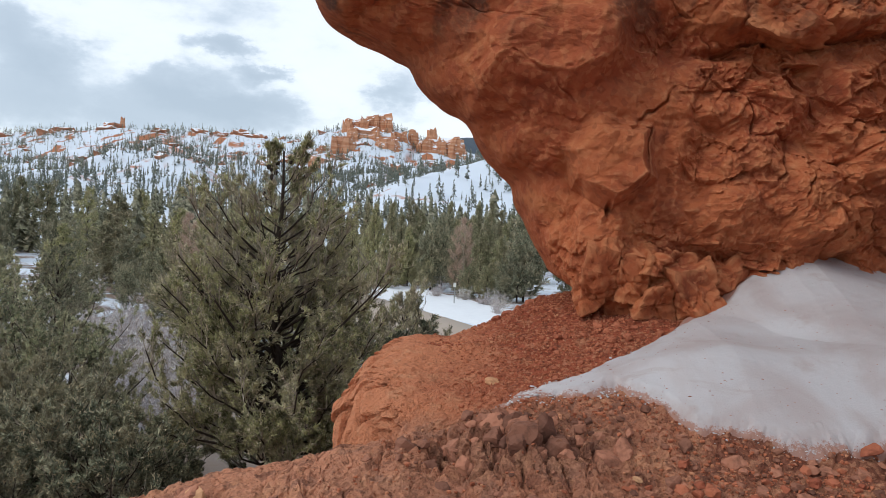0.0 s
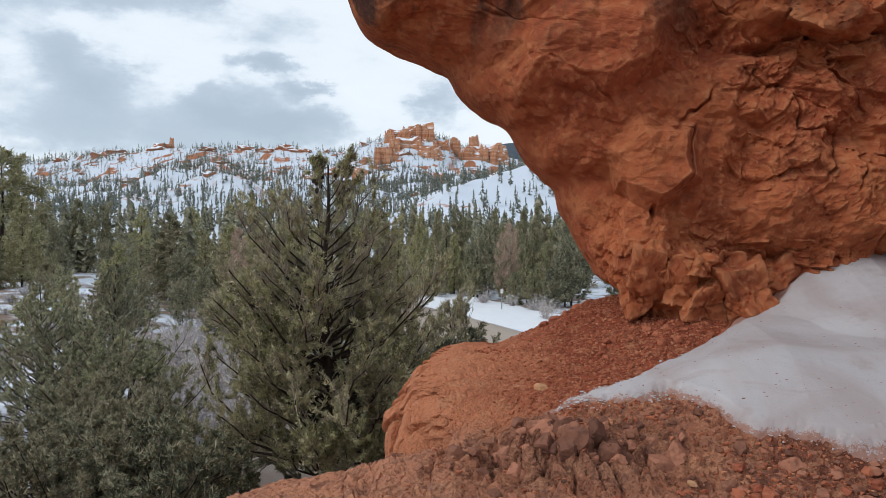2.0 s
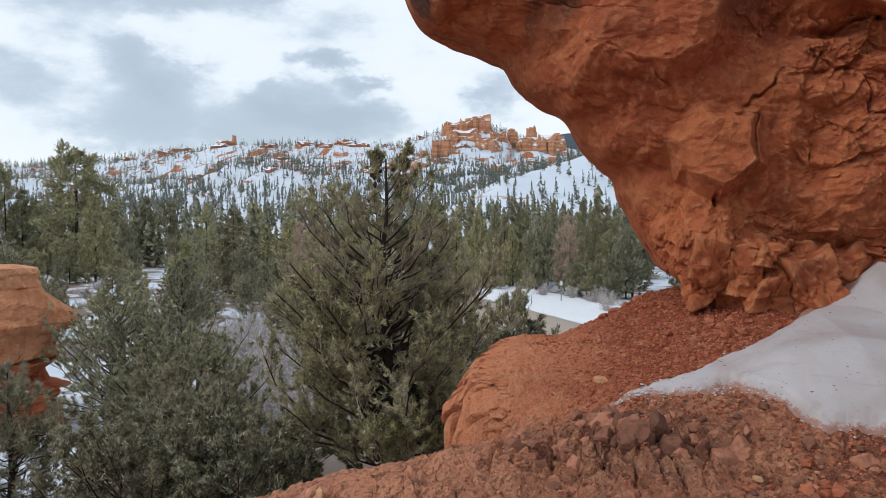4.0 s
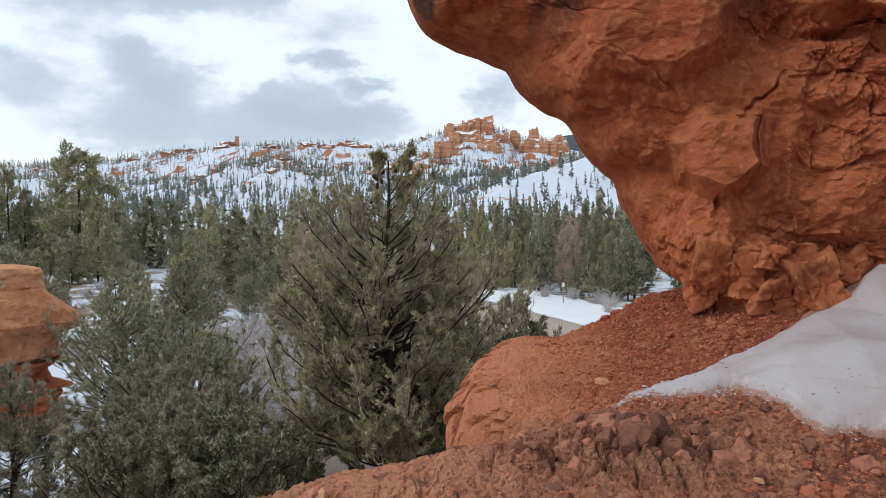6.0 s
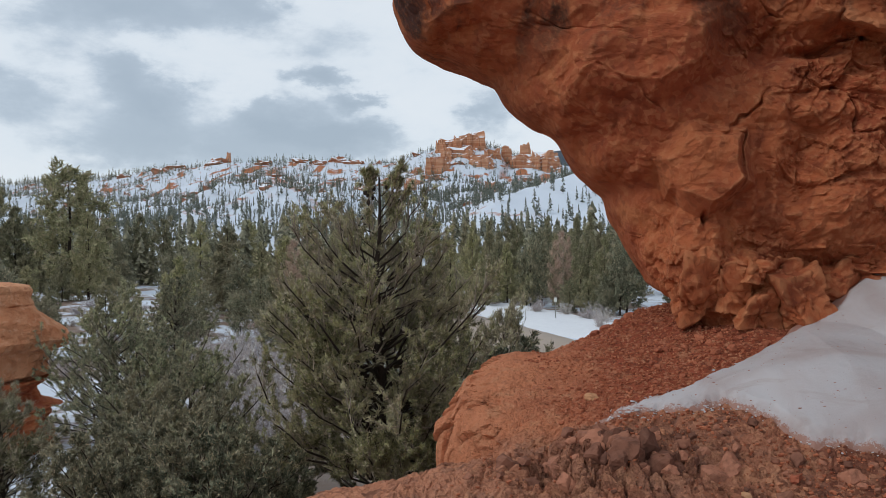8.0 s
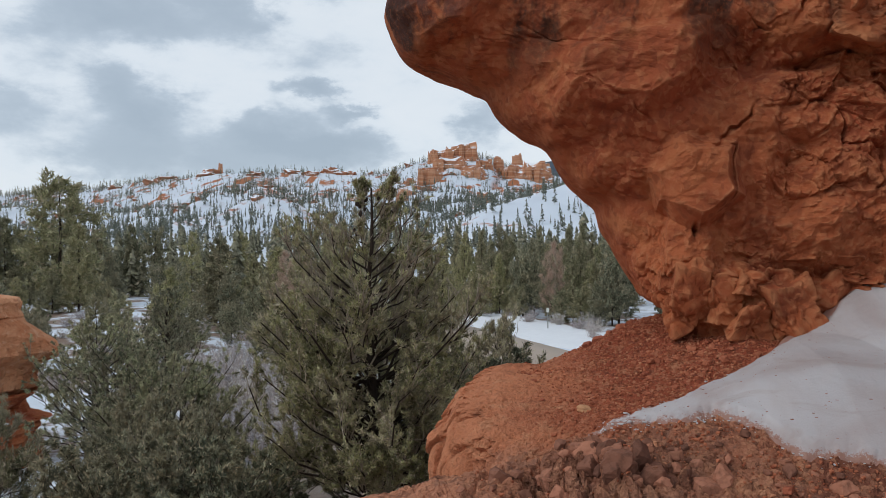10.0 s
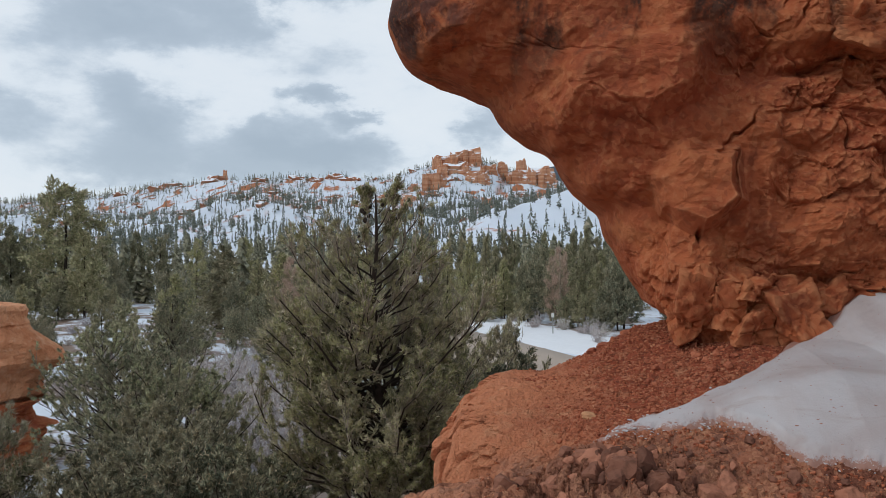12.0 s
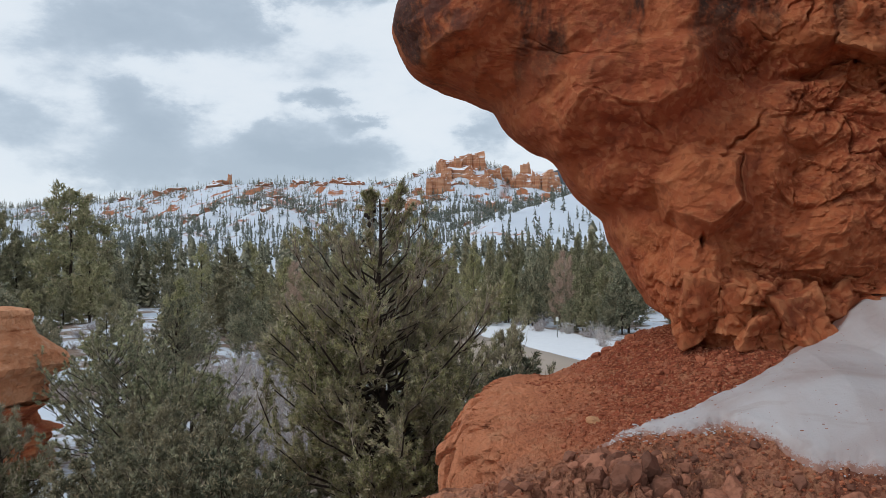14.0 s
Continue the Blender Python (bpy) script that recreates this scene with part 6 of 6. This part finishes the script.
# ---------------------------------------------------------------- stones and gravel on the ledge
def in_snow(x, y):
    lo = np.interp(x, *np.array(SNOW_LOW).T)
    hi = np.interp(x, *np.array(SNOW_HIGH).T)
    return (x > 0.28) & (y > lo - 0.02) & (y < hi + 0.02)


STONES = []
for k in range(9):
    p, f = chunk(700 + k, (1.0, 0.8, 0.65), 2, 5, 260.0, 0.03, 3.0)
    STONES.append((p, f))
stone_mesh = {}
for m_name, mat in (("red", STONE), ("brown", BROWN_STONE), ("pale", PALE_STONE)):
    stone_mesh[m_name] = [mesh_of("stone", p, f, mat, False) for p, f in STONES]
rng = np.random.default_rng(99)


def lay_stone(x, y, size, colour, label, flat=1.0):
    me = stone_mesh[colour][int(rng.integers(len(STONES)))]
    z = float(ledge_height(np.array([x]), np.array([y]))[0])
    ob = new("stone", me)
    ob.matrix_basis = pose(x, y, z + 0.22 * size * flat, *rng.uniform(-25, 25, 2), rng.uniform(0, 360)) @ Matrix.Diagonal((size, size, size * flat, 1))
    tagged(ob, label, "stone", "stones on the ledge")


lay_stone(0.235, 3.33, 0.036, "pale", "flat pale tan stone on red scree", 0.8)
lay_stone(0.30, 2.96, 0.028, "pale", "pale tan pebble among brown rubble", 0.8)
lay_stone(0.70, 2.60, 0.02, "pale", "small pale pebble on the ledge", 0.8)
lay_stone(-0.83, 2.64, 0.05, "pale", "rounded orange stone at the lip of the ledge", 0.9)
for _ in range(55):  # coarse brown rubble in the foreground
    lay_stone(rng.normal(0.32, 0.20), rng.normal(2.84, 0.12), 0.010 + 0.028 * rng.uniform() ** 2, "brown", "angular brown stone in the rubble heap")
for _ in range(45):
    x, y = rng.uniform(0.0, 1.1), rng.uniform(3.0, 4.1)
    if not in_snow(x, y):
        lay_stone(x, y, 0.009 + 0.018 * rng.uniform() ** 2, "red", "small angular red stone on the scree")
for _ in range(40):
    x, y = rng.uniform(0.4, 1.6), rng.uniform(2.35, 2.7)
    if not in_snow(x, y):
        lay_stone(x, y, rng.uniform(0.012, 0.030), "red" if rng.uniform() < 0.7 else "brown", "small angular stone below the snow")
for _ in range(90):  # darker rubble where the snow melts away
    x, y = rng.uniform(0.80, 1.75), rng.uniform(2.40, 2.80)
    if not in_snow(x, y):
        lay_stone(x, y, 0.010 + 0.028 * rng.uniform() ** 2, "brown" if rng.uniform() < 0.7 else "red", "angular stone bared by the melting snow")
lay_stone(1.61, 2.79, 0.058, "red", "reddish rock melting out of the snow's rim", 0.55)
for x, y, size in ((0.33, 4.52, 0.035), (0.40, 4.60, 0.045), (0.47, 4.55, 0.03), (0.55, 4.64, 0.04), (0.26, 4.55, 0.022)):
    lay_stone(x, y, size, "red", "crumbling red clod at the back of the ledge")
for _ in range(26):
    lay_stone(rng.normal(0.85, 0.22), rng.normal(3.72, 0.07), rng.uniform(0.012, 0.030), "red", "fallen red stone at the foot of the rock")


def build_gravel():
    rng = np.random.default_rng(111)
    v0, f0 = chunk(720, (1.0, 0.9, 0.95), 0, 8, 40.0, 0.0)
    x, y = rng.uniform(-0.45, 1.5, 60000), rng.uniform(2.3, 4.9, 60000)
    edge = np.interp(y, [2.3, 2.70, 2.95, 3.2, 3.5, 4.6, 5.4], [-0.6, -0.55, -0.35, -0.1, -0.12, 0.0, 0.4])
    dense = smooth(-0.45, 0.55, 0.8 * fbm(np.stack([x, y], -1) * 2.2, 3, 721) + 1.0 * smooth(-0.1, 0.75, x - edge) - 0.45)
    dense = dense * (0.10 + 0.6 * smooth(0.65, 1.0, x) + 0.90 * smooth(2.85, 3.05, y + 0.15 * fbm(np.stack([x, y], -1) * 3, 2, 733)))
    keep = (x > edge) & ~in_snow(x, y) & (rng.uniform(size=len(x)) < dense)
    x, y = x[keep][:17000], y[keep][:17000]
    s = 0.0024 + 0.0075 * rng.uniform(size=len(x)) ** 4
    z = ledge_height(x, y) + 0.40 * s
    a = rng.uniform(0, 2 * np.pi, len(x))
    c, sn = np.cos(a)[:, None], np.sin(a)[:, None]
    v = np.stack([v0[:, 0] * c - v0[:, 1] * sn, v0[:, 0] * sn + v0[:, 1] * c, np.repeat(v0[None, :, 2], len(x), 0)], -1)
    v = v * s[:, None, None] * rng.uniform(0.7, 1.3, (len(x), 1, 3)) + np.stack([x, y, z], -1)[:, None]
    f = (f0[None] + (np.arange(len(x)) * len(v0))[:, None, None]).reshape(-1, 3)
    ob = new("gravel", mesh_of("gravel", v.reshape(-1, 3), f, GRAVEL, False))
    tagged(ob, "loose dark red gravel scattered over the ledge", "gravel", kind="stuff")


build_gravel()


def build_snow_debris():
    """Bits of grit, needles and bark that have melted out on the snow."""
    rng = np.random.default_rng(121)
    snow = bpy.data.objects["snow_patch"]
    co = np.empty(len(snow.data.vertices) * 3, np.float32)
    snow.data.vertices.foreach_get("co", co)
    co = co.reshape(-1, 3) + np.array(snow.location)
    rim = np.arange(len(co)) // 420
    wide = rng.choice(len(co), 700, replace=False)
    low = rng.choice(np.flatnonzero((rim > 22) & (rim < 60)), 160, replace=False)
    high = rng.choice(np.flatnonzero((rim > 185) & (rim < 212)), 120, replace=False)
    pick = co[np.concatenate([wide, low, high])]
    v0, f0 = chunk(730, (1.0, 0.6, 0.4), 1, 8, 14.0, 0.0)
    s = 0.0016 + 0.0050 * rng.uniform(size=len(pick)) ** 4
    v = (v0[None] * s[:, None, None] * rng.uniform(0.6, 1.5, (len(pick), 1, 3)) + pick[:, None]).reshape(-1, 3)
    f = (f0[None] + (np.arange(len(pick)) * len(v0))[:, None, None]).reshape(-1, 3)
    ob = new("grit", mesh_of("grit", v, f, BROWN_STONE, False))
    tagged(ob, "dark grit and needles melted out on the snow", "debris", kind="stuff")


build_snow_debris()


def build_snow_crumbs():
    """Loose grains of melting snow along the thin rim of the patch."""
    rng = np.random.default_rng(141)
    count = 600
    x = rng.uniform(0.30, 1.75, count)
    x[:200] = 0.28 + 0.5 * rng.uniform(size=200)
    low = rng.uniform(size=count) < 0.6
    y = np.where(low, np.interp(x, *np.array(SNOW_LOW).T), np.interp(x, *np.array(SNOW_HIGH).T)) + rng.normal(size=count) * 0.022
    v0, f0 = chunk(740, (1.0, 0.9, 0.7), 0, 6, 14.0, 0.0)
    s = 0.0025 + 0.006 * rng.uniform(size=count) ** 3
    at = np.stack([x, y, ledge_height(x, y) + 0.5 * s], -1)
    v = (v0[None] * s[:, None, None] * rng.uniform(0.6, 1.5, (count, 1, 3)) + at[:, None]).reshape(-1, 3)
    f = (f0[None] + (np.arange(count) * len(v0))[:, None, None]).reshape(-1, 3)
    ob = new("snow_crumbs", mesh_of("snow_crumbs", v, f, PALE_SNOW, False))
    tagged(ob, "loose icy crumbs along the melting rim of snow", "snow", kind="stuff")


build_snow_crumbs()
